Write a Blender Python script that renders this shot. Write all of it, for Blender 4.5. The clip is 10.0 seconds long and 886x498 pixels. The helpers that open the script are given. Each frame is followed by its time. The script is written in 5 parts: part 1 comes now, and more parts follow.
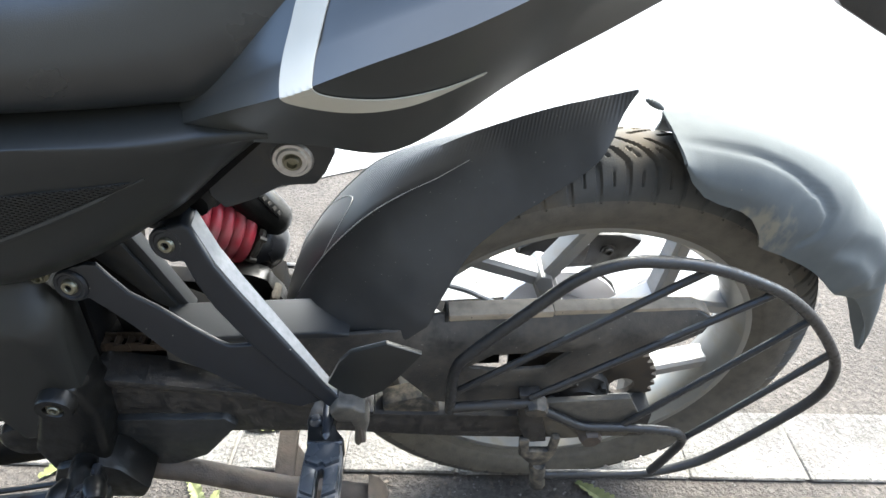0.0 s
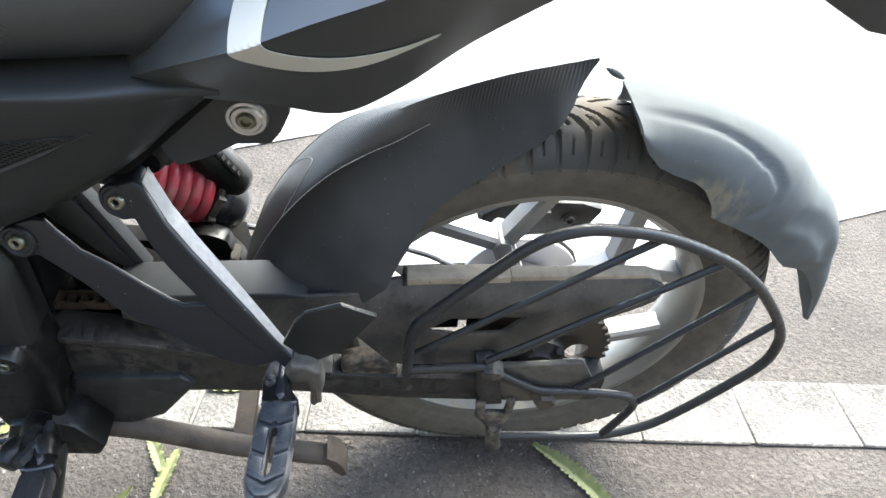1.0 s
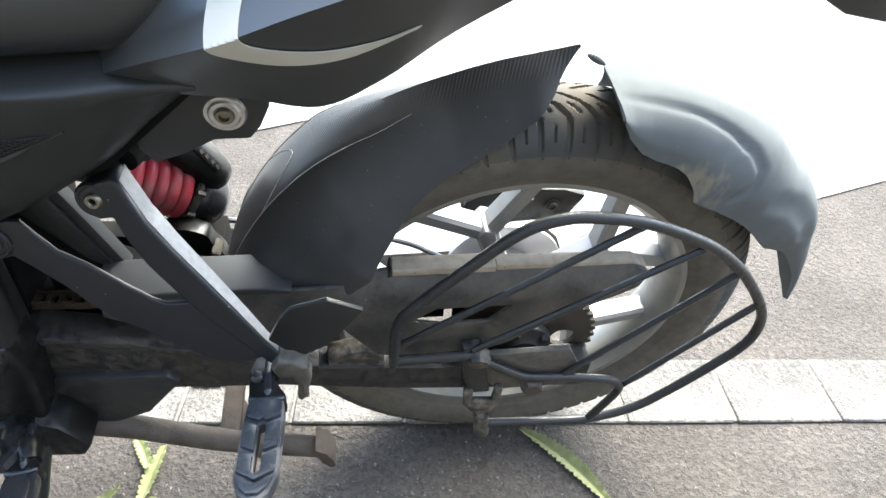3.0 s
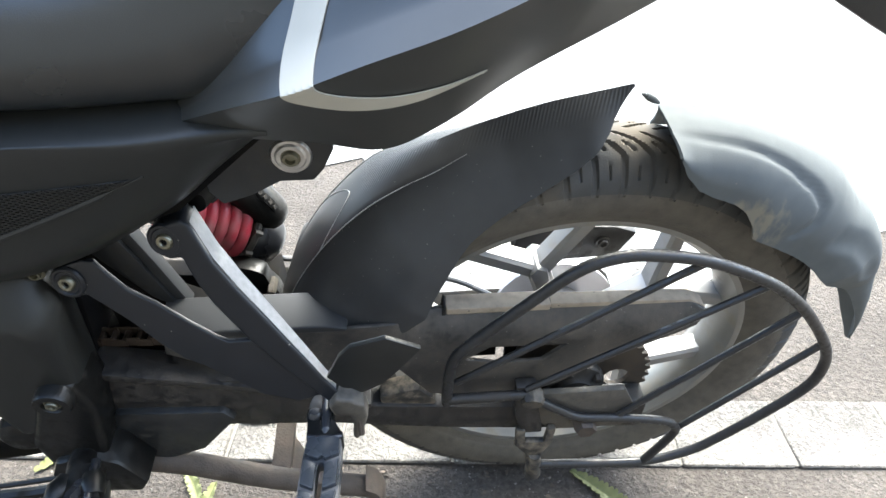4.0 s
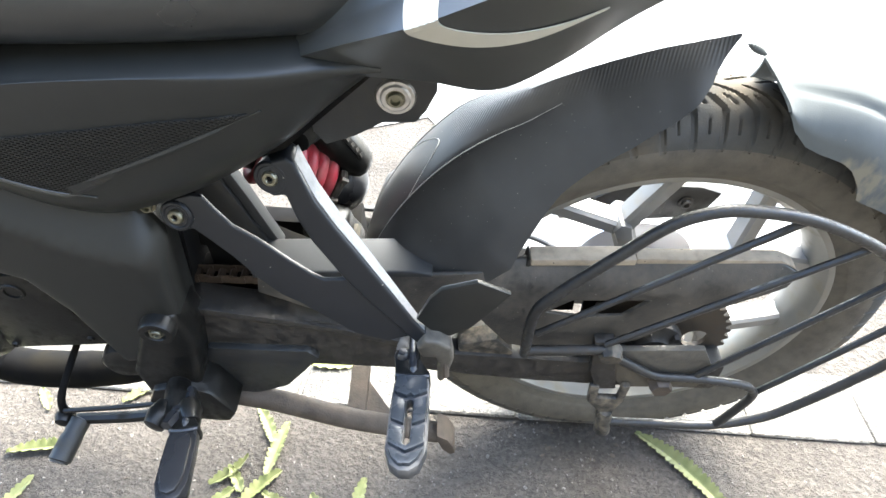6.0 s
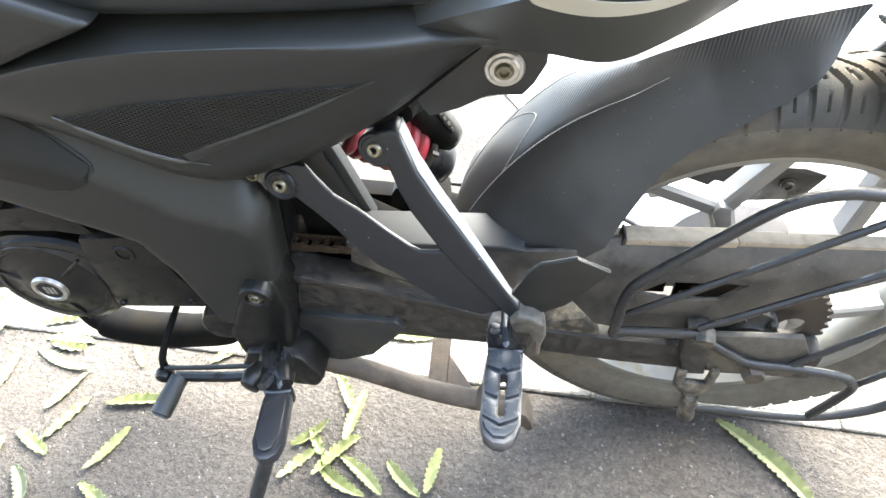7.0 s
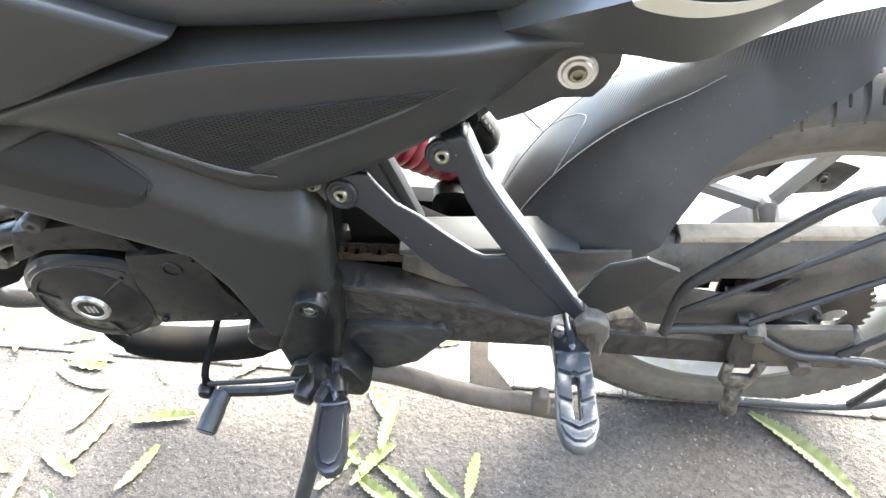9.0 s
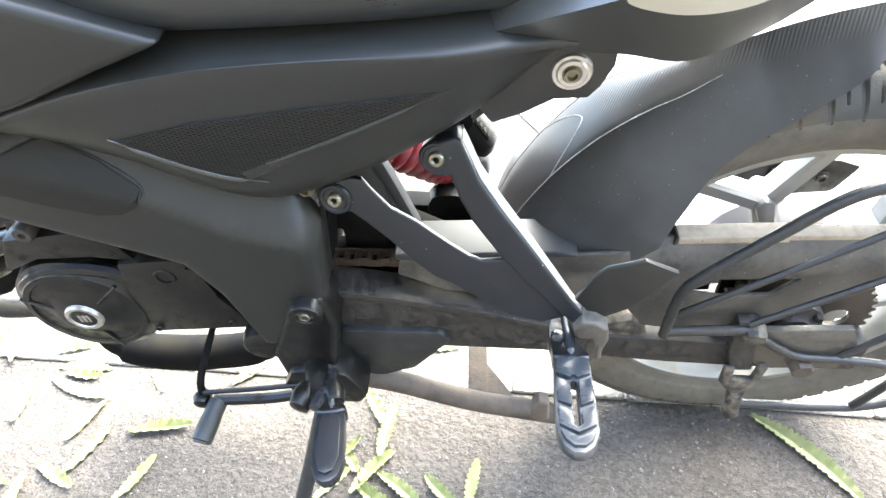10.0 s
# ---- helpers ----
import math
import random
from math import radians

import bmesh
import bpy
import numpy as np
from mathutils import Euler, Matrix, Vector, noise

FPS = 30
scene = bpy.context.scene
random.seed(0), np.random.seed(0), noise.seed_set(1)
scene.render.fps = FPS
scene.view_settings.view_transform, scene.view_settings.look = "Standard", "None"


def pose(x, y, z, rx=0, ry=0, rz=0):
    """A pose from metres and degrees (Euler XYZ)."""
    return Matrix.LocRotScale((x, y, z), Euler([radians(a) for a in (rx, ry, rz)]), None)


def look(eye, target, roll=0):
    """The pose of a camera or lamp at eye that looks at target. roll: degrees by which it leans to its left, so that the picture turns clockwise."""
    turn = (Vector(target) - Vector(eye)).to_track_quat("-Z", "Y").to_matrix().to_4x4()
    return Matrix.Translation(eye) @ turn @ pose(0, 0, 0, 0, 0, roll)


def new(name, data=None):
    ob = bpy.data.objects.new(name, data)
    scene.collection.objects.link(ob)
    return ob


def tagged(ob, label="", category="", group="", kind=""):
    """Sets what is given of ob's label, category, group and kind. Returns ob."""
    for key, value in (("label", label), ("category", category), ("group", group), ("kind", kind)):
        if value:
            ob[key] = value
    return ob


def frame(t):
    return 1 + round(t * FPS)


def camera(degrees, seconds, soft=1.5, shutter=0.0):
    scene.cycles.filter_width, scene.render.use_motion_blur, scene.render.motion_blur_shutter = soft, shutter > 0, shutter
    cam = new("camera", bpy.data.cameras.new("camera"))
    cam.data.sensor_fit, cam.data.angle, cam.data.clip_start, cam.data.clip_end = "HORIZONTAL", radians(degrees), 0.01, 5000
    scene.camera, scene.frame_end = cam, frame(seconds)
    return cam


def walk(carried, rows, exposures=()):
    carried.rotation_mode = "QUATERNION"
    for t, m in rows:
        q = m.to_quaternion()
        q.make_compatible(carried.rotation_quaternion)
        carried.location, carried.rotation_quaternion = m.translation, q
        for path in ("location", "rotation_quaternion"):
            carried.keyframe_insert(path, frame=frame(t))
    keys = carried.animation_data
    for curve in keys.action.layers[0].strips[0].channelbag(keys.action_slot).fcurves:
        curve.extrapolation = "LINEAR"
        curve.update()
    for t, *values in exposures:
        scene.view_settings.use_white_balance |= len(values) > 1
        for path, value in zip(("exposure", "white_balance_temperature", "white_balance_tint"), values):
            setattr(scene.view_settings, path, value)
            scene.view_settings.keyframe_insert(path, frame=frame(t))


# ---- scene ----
from mathutils.bvhtree import BVHTree

cam = camera(69.4, 10.0)
PATH = [
    (0, (0.036, 0.005, 0.886), (-0.007, 1.658, -0.239), -0.1),
    (0.5, (0.041, -0.002, 0.892), (0.0, 1.669, -0.206), 0.5),
    (1, (0.051, 0.002, 0.886), (0.093, 1.595, -0.322), 2.9),
    (1.5, (0.052, 0.005, 0.882), (0.109, 1.596, -0.329), 2.3),
    (2, (0.057, 0.008, 0.881), (0.141, 1.591, -0.337), 3.6),
    (2.2, (0.062, 0.009, 0.884), (0.146, 1.57, -0.364), 2.8),
    (3.3, (0.044, 0.006, 0.889), (0.146, 1.574, -0.349), 2.9),
    (3.5, (0.043, 0.005, 0.887), (0.099, 1.583, -0.34), 1.8),
    (4, (0.03, 0.006, 0.892), (0.015, 1.639, -0.263), 0.2),
    (4.5, (0.019, -0.001, 0.898), (-0.028, 1.677, -0.19), 0.1),
    (5, (0.01, -0.005, 0.898), (-0.102, 1.652, -0.217), -0.8),
    (5.5, (0.001, -0.004, 0.89), (-0.138, 1.577, -0.327), -0.7),
    (5.7, (-0.003, -0.011, 0.885), (-0.154, 1.559, -0.345), -0.7),
    (6.8, (-0.031, -0.012, 0.877), (-0.308, 1.512, -0.388), -3.0),
    (7, (-0.042, -0.017, 0.878), (-0.385, 1.477, -0.407), -3.4),
    (7.5, (-0.069, -0.025, 0.881), (-0.439, 1.469, -0.396), -3.3),
    (8, (-0.084, -0.026, 0.883), (-0.424, 1.476, -0.393), -3.3),
    (8.5, (-0.098, -0.029, 0.886), (-0.431, 1.495, -0.366), -3.4),
    (9, (-0.117, -0.025, 0.882), (-0.404, 1.483, -0.4), -4.0),
    (9.5, (-0.118, -0.022, 0.879), (-0.406, 1.485, -0.403), -4.7),
    (10, (-0.115, -0.019, 0.877), (-0.4, 1.498, -0.395), -4.6),
]
LIGHTING = [(0, 3.13, 6050, 1), (4, 3.18, 6100, 1), (5.5, 3.57, 6150, 1), (7.2, 4.18, 6350, 1), (10, 4.45, 6250, 1)]
walk(cam, [(t, look(eye, target, roll)) for t, eye, target, roll in PATH], LIGHTING)

# ---- light ----
world = bpy.data.worlds.new("world")
scene.world = world
world.use_nodes = True
wn = world.node_tree.nodes
sky = wn.new("ShaderNodeTexSky")
sky.sky_type, sky.sun_disc = "NISHITA", False
sky.sun_elevation, sky.sun_rotation = radians(50), radians(32)
sky.air_density, sky.dust_density, sky.ozone_density = 0.8, 5.0, 0.5
world.node_tree.links.new(sky.outputs[0], wn["Background"].inputs[0])
wn["Background"].inputs[1].default_value = 0.172
sun_data = bpy.data.lights.new("sun", "SUN")
sun_data.energy, sun_data.angle, sun_data.color = 1.2, radians(50), (1.0, 0.97, 0.92)
sun = new("sun", sun_data)
sun.matrix_world = look((1.9, 3.0, 4.2), (0, 0, 0))

# ---- materials ----


def mat(name, base, rough=0.5, metal=0.0, vary=0.25, scale=40.0, bump=0.0, bump_scale=300.0, dust=None, dust_amount=0.0, dust_scale=9.0, coat=0.0, random_piece=0.0, rough_vary=0.1, spec=0.5):
    """Base colour broken at two scales, with fine relief and, where wanted, dust in patches."""
    m = bpy.data.materials.new(name)
    m.use_nodes = True
    n, l = m.node_tree.nodes, m.node_tree.links
    b = n["Principled BSDF"]
    tc = n.new("ShaderNodeTexCoord")
    fine = n.new("ShaderNodeTexNoise")
    fine.inputs["Scale"].default_value, fine.inputs["Detail"].default_value = scale, 6
    l.new(tc.outputs["Object"], fine.inputs["Vector"])
    big = n.new("ShaderNodeTexNoise")
    big.inputs["Scale"].default_value, big.inputs["Detail"].default_value = dust_scale, 5
    l.new(tc.outputs["Object"], big.inputs["Vector"])
    mix = n.new("ShaderNodeMix")
    mix.data_type, mix.blend_type = "RGBA", "MIX"
    mix.inputs["A"].default_value = (*[c * (1 - vary) for c in base], 1)
    mix.inputs["B"].default_value = (*[min(1, c * (1 + vary)) for c in base], 1)
    l.new(fine.outputs["Fac"], mix.inputs["Factor"])
    colour = mix.outputs["Result"]
    rough_in = None
    if dust:
        ramp = n.new("ShaderNodeValToRGB")
        ramp.color_ramp.elements[0].position, ramp.color_ramp.elements[1].position = 0.62 - 0.4 * dust_amount, 0.85 - 0.3 * dust_amount
        add = n.new("ShaderNodeMath")
        add.operation = "MULTIPLY_ADD"
        add.inputs[1].default_value, add.inputs[2].default_value = 0.35, 0.0
        l.new(fine.outputs["Fac"], add.inputs[0])
        tot = n.new("ShaderNodeMath")
        tot.operation = "MULTIPLY_ADD"
        tot.inputs[1].default_value = 0.8
        l.new(big.outputs["Fac"], tot.inputs[0])
        l.new(add.outputs[0], tot.inputs[2])
        l.new(tot.outputs[0], ramp.inputs[0])
        dm = n.new("ShaderNodeMix")
        dm.data_type = "RGBA"
        l.new(ramp.outputs[0], dm.inputs["Factor"])
        l.new(colour, dm.inputs["A"])
        dm.inputs["B"].default_value = (*dust, 1)
        colour = dm.outputs["Result"]
        rm = n.new("ShaderNodeMapRange")
        rm.inputs["To Min"].default_value, rm.inputs["To Max"].default_value = rough, 0.9
        l.new(ramp.outputs[0], rm.inputs["Value"])
        rough_in = rm.outputs[0]
    if random_piece:
        info = n.new("ShaderNodeObjectInfo")
        hs = n.new("ShaderNodeHueSaturation")
        mr = n.new("ShaderNodeMapRange")
        mr.inputs["To Min"].default_value, mr.inputs["To Max"].default_value = 1 - random_piece, 1 + random_piece
        l.new(info.outputs["Random"], mr.inputs["Value"])
        l.new(mr.outputs[0], hs.inputs["Value"])
        l.new(colour, hs.inputs["Color"])
        colour = hs.outputs["Color"]
    l.new(colour, b.inputs["Base Color"])
    if rough_in is None:
        rm = n.new("ShaderNodeMapRange")
        rm.inputs["To Min"].default_value, rm.inputs["To Max"].default_value = max(0.03, rough - rough_vary), min(1, rough + rough_vary)
        l.new(big.outputs["Fac"], rm.inputs["Value"])
        rough_in = rm.outputs[0]
    l.new(rough_in, b.inputs["Roughness"])
    b.inputs["Metallic"].default_value = metal
    b.inputs["Specular IOR Level"].default_value = spec
    b.inputs["Coat Weight"].default_value = coat
    b.inputs["Coat Roughness"].default_value = 0.12
    if bump:
        bt = n.new("ShaderNodeTexNoise")
        bt.inputs["Scale"].default_value, bt.inputs["Detail"].default_value = bump_scale, 4
        l.new(tc.outputs["Object"], bt.inputs["Vector"])
        bn = n.new("ShaderNodeBump")
        bn.inputs["Strength"].default_value, bn.inputs["Distance"].default_value = bump, 0.002
        l.new(bt.outputs["Fac"], bn.inputs["Height"])
        l.new(bn.outputs[0], b.inputs["Normal"])
    return m


DUST = (0.20, 0.165, 0.125)
M_SATIN = mat("satin_black_paint", (0.020, 0.0208, 0.0198), 0.36, spec=0.33, vary=0.15, scale=60, bump=0.04, bump_scale=900, rough_vary=0.06, dust_scale=7)
M_COVER = mat("matte_black_cover", (0.0145, 0.015, 0.014), 0.36, vary=0.15, scale=60, bump=0.04, bump_scale=900, rough_vary=0.05, spec=0.33)
M_GLOSS = mat("glossy_black_paint", (0.031, 0.032, 0.0305), 0.30, spec=0.55, coat=0.25, vary=0.15, rough_vary=0.05)
M_INSET = mat("matte_dark_inset", (0.0095, 0.0098, 0.0092), 0.45, vary=0.15, rough_vary=0.05, spec=0.2)
M_SEAT = mat("black_vinyl", (0.018, 0.0195, 0.0195), 0.30, spec=0.6, coat=0.12, vary=0.15, bump=0.12, bump_scale=1400)
M_PLASTIC = mat("black_moulded_plastic", (0.016, 0.017, 0.0175), 0.40, vary=0.2, bump=0.12, bump_scale=900, dust=(0.04, 0.037, 0.031), dust_amount=0.1, dust_scale=90)
# Near-black, with the deep shade inside the machine put into the colour.
M_DEEP = mat("near_black_shaded_metal", (0.007, 0.007, 0.0075), 0.85, vary=0.3, dust=(0.012, 0.011, 0.009), dust_amount=0.25, dust_scale=30, spec=0.03)
M_DIRTY = mat("dusty_black_steel", (0.0115, 0.0112, 0.0108), 0.4, vary=0.3, scale=120, bump=0.15, bump_scale=500, dust=(0.038, 0.033, 0.028), dust_amount=0.36, dust_scale=110)
M_GUARD = mat("worn_black_tube", (0.013, 0.014, 0.016), 0.30, vary=0.2, dust=(0.036, 0.033, 0.028), dust_amount=0.25, dust_scale=240)
M_LEDGE = mat("dust_covered_black_steel", (0.24, 0.20, 0.15), 0.5, vary=0.35, scale=120, bump=0.12, bump_scale=500, dust=(0.34, 0.285, 0.215), dust_amount=0.6, dust_scale=90)
M_AXLE = mat("grimy_grey_steel", (0.052, 0.047, 0.040), 0.5, vary=0.4, scale=150, bump=0.25, bump_scale=300, dust=(0.10, 0.09, 0.073), dust_amount=0.4, dust_scale=80)
M_GUARDFACE = mat("dust_filmed_black_plastic", (0.025, 0.0244, 0.0233), 0.40, vary=0.3, scale=140, bump=0.16, bump_scale=420, dust=(0.090, 0.080, 0.067), dust_amount=0.42, dust_scale=24)
M_SMOOTH = mat("smooth_grey_plastic", (0.029, 0.0305, 0.032), 0.5, vary=0.12, rough_vary=0.05, spec=0.3)
M_PALE_LINE = mat("pale_edge_line", (0.30, 0.30, 0.29), 0.5, vary=0.5, scale=400)
M_DISC = mat("plain_brake_steel", (0.62, 0.62, 0.66), 0.35, metal=0.7, vary=0.06, rough_vary=0.08)
M_HANGER = mat("glossy_worn_black_paint", (0.0105, 0.012, 0.0148), 0.33, vary=0.25, rough_vary=0.10, spec=0.32, coat=0.0, bump=0.03, bump_scale=300)
M_WORN_SHEEN = mat("rubbed_paint_with_sheen", (0.20, 0.205, 0.215), 0.33, vary=0.4, scale=200, rough_vary=0.1, spec=0.5, bump=0.05, bump_scale=300)
M_FLAKY = mat("flaking_dusty_steel", (0.022, 0.021, 0.019), 0.55, vary=0.3, scale=140, bump=0.3, bump_scale=300, dust=(0.17, 0.145, 0.11), dust_amount=0.30, dust_scale=75)
M_SPROCKET = mat("grimy_brown_steel", (0.035, 0.030, 0.025), 0.5, metal=0.3, vary=0.4, scale=150, dust=(0.08, 0.064, 0.048), dust_amount=0.4, dust_scale=40)
M_ENGINE = mat("black_engine_casting", (0.0066, 0.0066, 0.0062), 0.28, vary=0.25, bump=0.12, bump_scale=400, dust=(0.012, 0.011, 0.0092), dust_amount=0.15, dust_scale=60, spec=0.30)
M_FENDER = mat("faded_grey_black_plastic", (0.104, 0.112, 0.114), 0.72, vary=0.16, bump=0.06, bump_scale=800, rough_vary=0.06, spec=0.04)
M_TYRE = mat("dusty_tyre_rubber", (0.068, 0.061, 0.051), 0.7, vary=0.3, scale=90, bump=0.25, bump_scale=400, dust=(0.108, 0.098, 0.080), dust_amount=0.5, dust_scale=40)
M_TREAD = mat("worn_tread_rubber", (0.068, 0.068, 0.066), 0.75, spec=0.12, vary=0.3, bump=0.2, bump_scale=500, dust=(0.10, 0.085, 0.065), dust_amount=0.22, dust_scale=14)
M_RIM = mat("grey_alloy_paint", (0.22, 0.217, 0.205), 0.4, metal=0.5, vary=0.12, dust=(0.28, 0.26, 0.22), dust_amount=0.12, dust_scale=50)
M_STEEL = mat("bright_steel", (0.55, 0.54, 0.52), 0.3, metal=0.9, vary=0.15, dust=(0.2, 0.16, 0.12), dust_amount=0.3, dust_scale=60)
M_SILVER = mat("silver_paint", (0.255, 0.253, 0.25), 0.46, metal=0.4, vary=0.1, dust=(0.3, 0.28, 0.25), dust_amount=0.1, dust_scale=50)
M_RED = mat("red_spring_enamel", (0.40, 0.03, 0.05), 0.38, vary=0.2, coat=0.1, dust=(0.30, 0.13, 0.13), dust_amount=0.35, dust_scale=30)
M_STRIPE = mat("champagne_stripe", (0.40, 0.385, 0.335), 0.42, vary=0.06, spec=0.3)
M_RUBBER = mat("peg_rubber", (0.03, 0.033, 0.038), 0.32, vary=0.2, bump=0.1, bump_scale=600, dust=(0.15, 0.14, 0.13), dust_amount=0.25, dust_scale=40)
M_PAD = mat("worn_pad_rubber", (0.030, 0.035, 0.042), 0.27, spec=0.5, vary=0.25, scale=80, bump=0.08, bump_scale=500, rough_vary=0.12, dust_scale=30)
M_PEGMETAL = mat("black_cast_metal", (0.016, 0.017, 0.020), 0.27, vary=0.25, rough_vary=0.1)
M_RUST = mat("rusty_steel", (0.042, 0.031, 0.023), 0.6, vary=0.5, scale=90, bump=0.3, bump_scale=400, dust=(0.09, 0.073, 0.058), dust_amount=0.5, dust_scale=30)
M_BOLT = mat("dull_zinc_bolt", (0.20, 0.19, 0.14), 0.36, metal=0.8, vary=0.3, scale=200)
M_CHAIN = mat("greasy_chain", (0.06, 0.044, 0.032), 0.45, metal=0.4, vary=0.5, scale=200)


def carbon_mat():
    """Smooth black plastic, ribbed with fine slanting lines along its crown."""
    m = mat("carbon_pattern_plastic", (0.042, 0.0425, 0.0425), 0.40, vary=0.15, rough_vary=0.04, spec=0.19)
    n, l = m.node_tree.nodes, m.node_tree.links
    tc = n.new("ShaderNodeTexCoord")
    mp = n.new("ShaderNodeMapping")
    mp.inputs["Rotation"].default_value = (0, radians(20), radians(35))
    w = n.new("ShaderNodeTexWave")
    w.inputs["Scale"].default_value, w.inputs["Distortion"].default_value = 105, 0.0
    l.new(tc.outputs["Object"], mp.inputs["Vector"])
    l.new(mp.outputs[0], w.inputs["Vector"])
    sep = n.new("ShaderNodeSeparateXYZ")
    l.new(tc.outputs["Object"], sep.inputs[0])
    crown = n.new("ShaderNodeMapRange")
    crown.inputs["From Min"].default_value, crown.inputs["From Max"].default_value = -0.022, -0.008
    l.new(sep.outputs["Y"], crown.inputs["Value"])
    front = n.new("ShaderNodeMapRange")
    front.inputs["From Min"].default_value, front.inputs["From Max"].default_value = -0.245, -0.235
    l.new(sep.outputs["X"], front.inputs["Value"])
    mask = n.new("ShaderNodeMath")
    mask.operation = "MULTIPLY"
    l.new(crown.outputs[0], mask.inputs[0])
    l.new(front.outputs[0], mask.inputs[1])
    h = n.new("ShaderNodeMath")
    h.operation = "MULTIPLY"
    l.new(w.outputs["Fac"], h.inputs[0])
    l.new(mask.outputs[0], h.inputs[1])
    bn = n.new("ShaderNodeBump")
    bn.inputs["Strength"].default_value, bn.inputs["Distance"].default_value = 0.26, 0.0012
    l.new(h.outputs[0], bn.inputs["Height"])
    l.new(bn.outputs[0], n["Principled BSDF"].inputs["Normal"])
    return m


M_CARBON = carbon_mat()


def ground_mat(name, base, speck, scale, bump, stain=0.25):
    m = mat(name, base, 0.9, vary=0.25, scale=scale, spec=0.2)
    n, l = m.node_tree.nodes, m.node_tree.links
    b = n["Principled BSDF"]
    src = b.inputs["Base Color"].links[0].from_socket
    tc = n.new("ShaderNodeTexCoord")
    vo = n.new("ShaderNodeTexVoronoi")
    vo.inputs["Scale"].default_value = scale * 2.2
    l.new(tc.outputs["Object"], vo.inputs["Vector"])
    mx = n.new("ShaderNodeMix")
    mx.data_type, mx.blend_type = "RGBA", "MULTIPLY"
    mx.inputs["Factor"].default_value = speck
    ra = n.new("ShaderNodeValToRGB")
    ra.color_ramp.elements[0].color, ra.color_ramp.elements[1].color = (0.35, 0.33, 0.31, 1), (1.35, 1.33, 1.3, 1)
    l.new(vo.outputs["Color"], ra.inputs[0])
    l.new(src, mx.inputs["A"])
    l.new(ra.outputs[0], mx.inputs["B"])
    st = n.new("ShaderNodeTexNoise")
    st.inputs["Scale"].default_value, st.inputs["Detail"].default_value = 5, 6
    l.new(tc.outputs["Object"], st.inputs["Vector"])
    mr = n.new("ShaderNodeMapRange")
    mr.inputs["From Min"].default_value, mr.inputs["From Max"].default_value = 0.3, 0.7
    mr.inputs["To Min"].default_value, mr.inputs["To Max"].default_value = 1 - stain, 1 + stain
    l.new(st.outputs["Fac"], mr.inputs["Value"])
    hs = n.new("ShaderNodeHueSaturation")
    l.new(mr.outputs[0], hs.inputs["Value"])
    l.new(mx.outputs["Result"], hs.inputs["Color"])
    l.new(hs.outputs["Color"], b.inputs["Base Color"])
    stones = n.new("ShaderNodeTexNoise")
    stones.inputs["Scale"].default_value, stones.inputs["Detail"].default_value, stones.inputs["Roughness"].default_value = scale, 5, 0.68
    l.new(tc.outputs["Object"], stones.inputs["Vector"])
    sharp = n.new("ShaderNodeMapRange")
    sharp.inputs["From Min"].default_value, sharp.inputs["From Max"].default_value = 0.36, 0.60
    l.new(stones.outputs["Fac"], sharp.inputs["Value"])
    bn = n.new("ShaderNodeBump")
    bn.inputs["Strength"].default_value, bn.inputs["Distance"].default_value = bump, 0.005
    l.new(sharp.outputs[0], bn.inputs["Height"])
    l.new(bn.outputs[0], b.inputs["Normal"])
    return m


def specks(m, scale, share, colour=(0.45, 0.43, 0.40)):
    """Tiny splashes and grains of dust, scattered."""
    n, l = m.node_tree.nodes, m.node_tree.links
    b = n["Principled BSDF"]
    src = b.inputs["Base Color"].links[0].from_socket
    tc = n.new("ShaderNodeTexCoord")
    vo = n.new("ShaderNodeTexVoronoi")
    vo.inputs["Scale"].default_value = scale
    l.new(tc.outputs["Object"], vo.inputs["Vector"])
    sep = n.new("ShaderNodeSeparateColor")
    l.new(vo.outputs["Color"], sep.inputs[0])
    size = n.new("ShaderNodeMapRange")
    size.inputs["From Min"].default_value, size.inputs["From Max"].default_value = 1 - share, 1.0
    size.inputs["To Max"].default_value = 0.22
    l.new(sep.outputs[0], size.inputs["Value"])
    less = n.new("ShaderNodeMath")
    less.operation = "LESS_THAN"
    l.new(vo.outputs["Distance"], less.inputs[0])
    l.new(size.outputs[0], less.inputs[1])
    mx = n.new("ShaderNodeMix")
    mx.data_type = "RGBA"
    l.new(less.outputs[0], mx.inputs["Factor"])
    l.new(src, mx.inputs["A"])
    mx.inputs["B"].default_value = (*colour, 1)
    l.new(mx.outputs["Result"], b.inputs["Base Color"])


for m, scale, share in ((M_CARBON, 420, 0.05), (M_GUARDFACE, 260, 0.14), (M_DIRTY, 280, 0.16), (M_HANGER, 220, 0.07), (M_LEDGE, 220, 0.10), (M_FENDER, 180, 0.03)):
    specks(m, scale, share, (0.05, 0.04, 0.03) if m == M_LEDGE else (0.17, 0.16, 0.14))


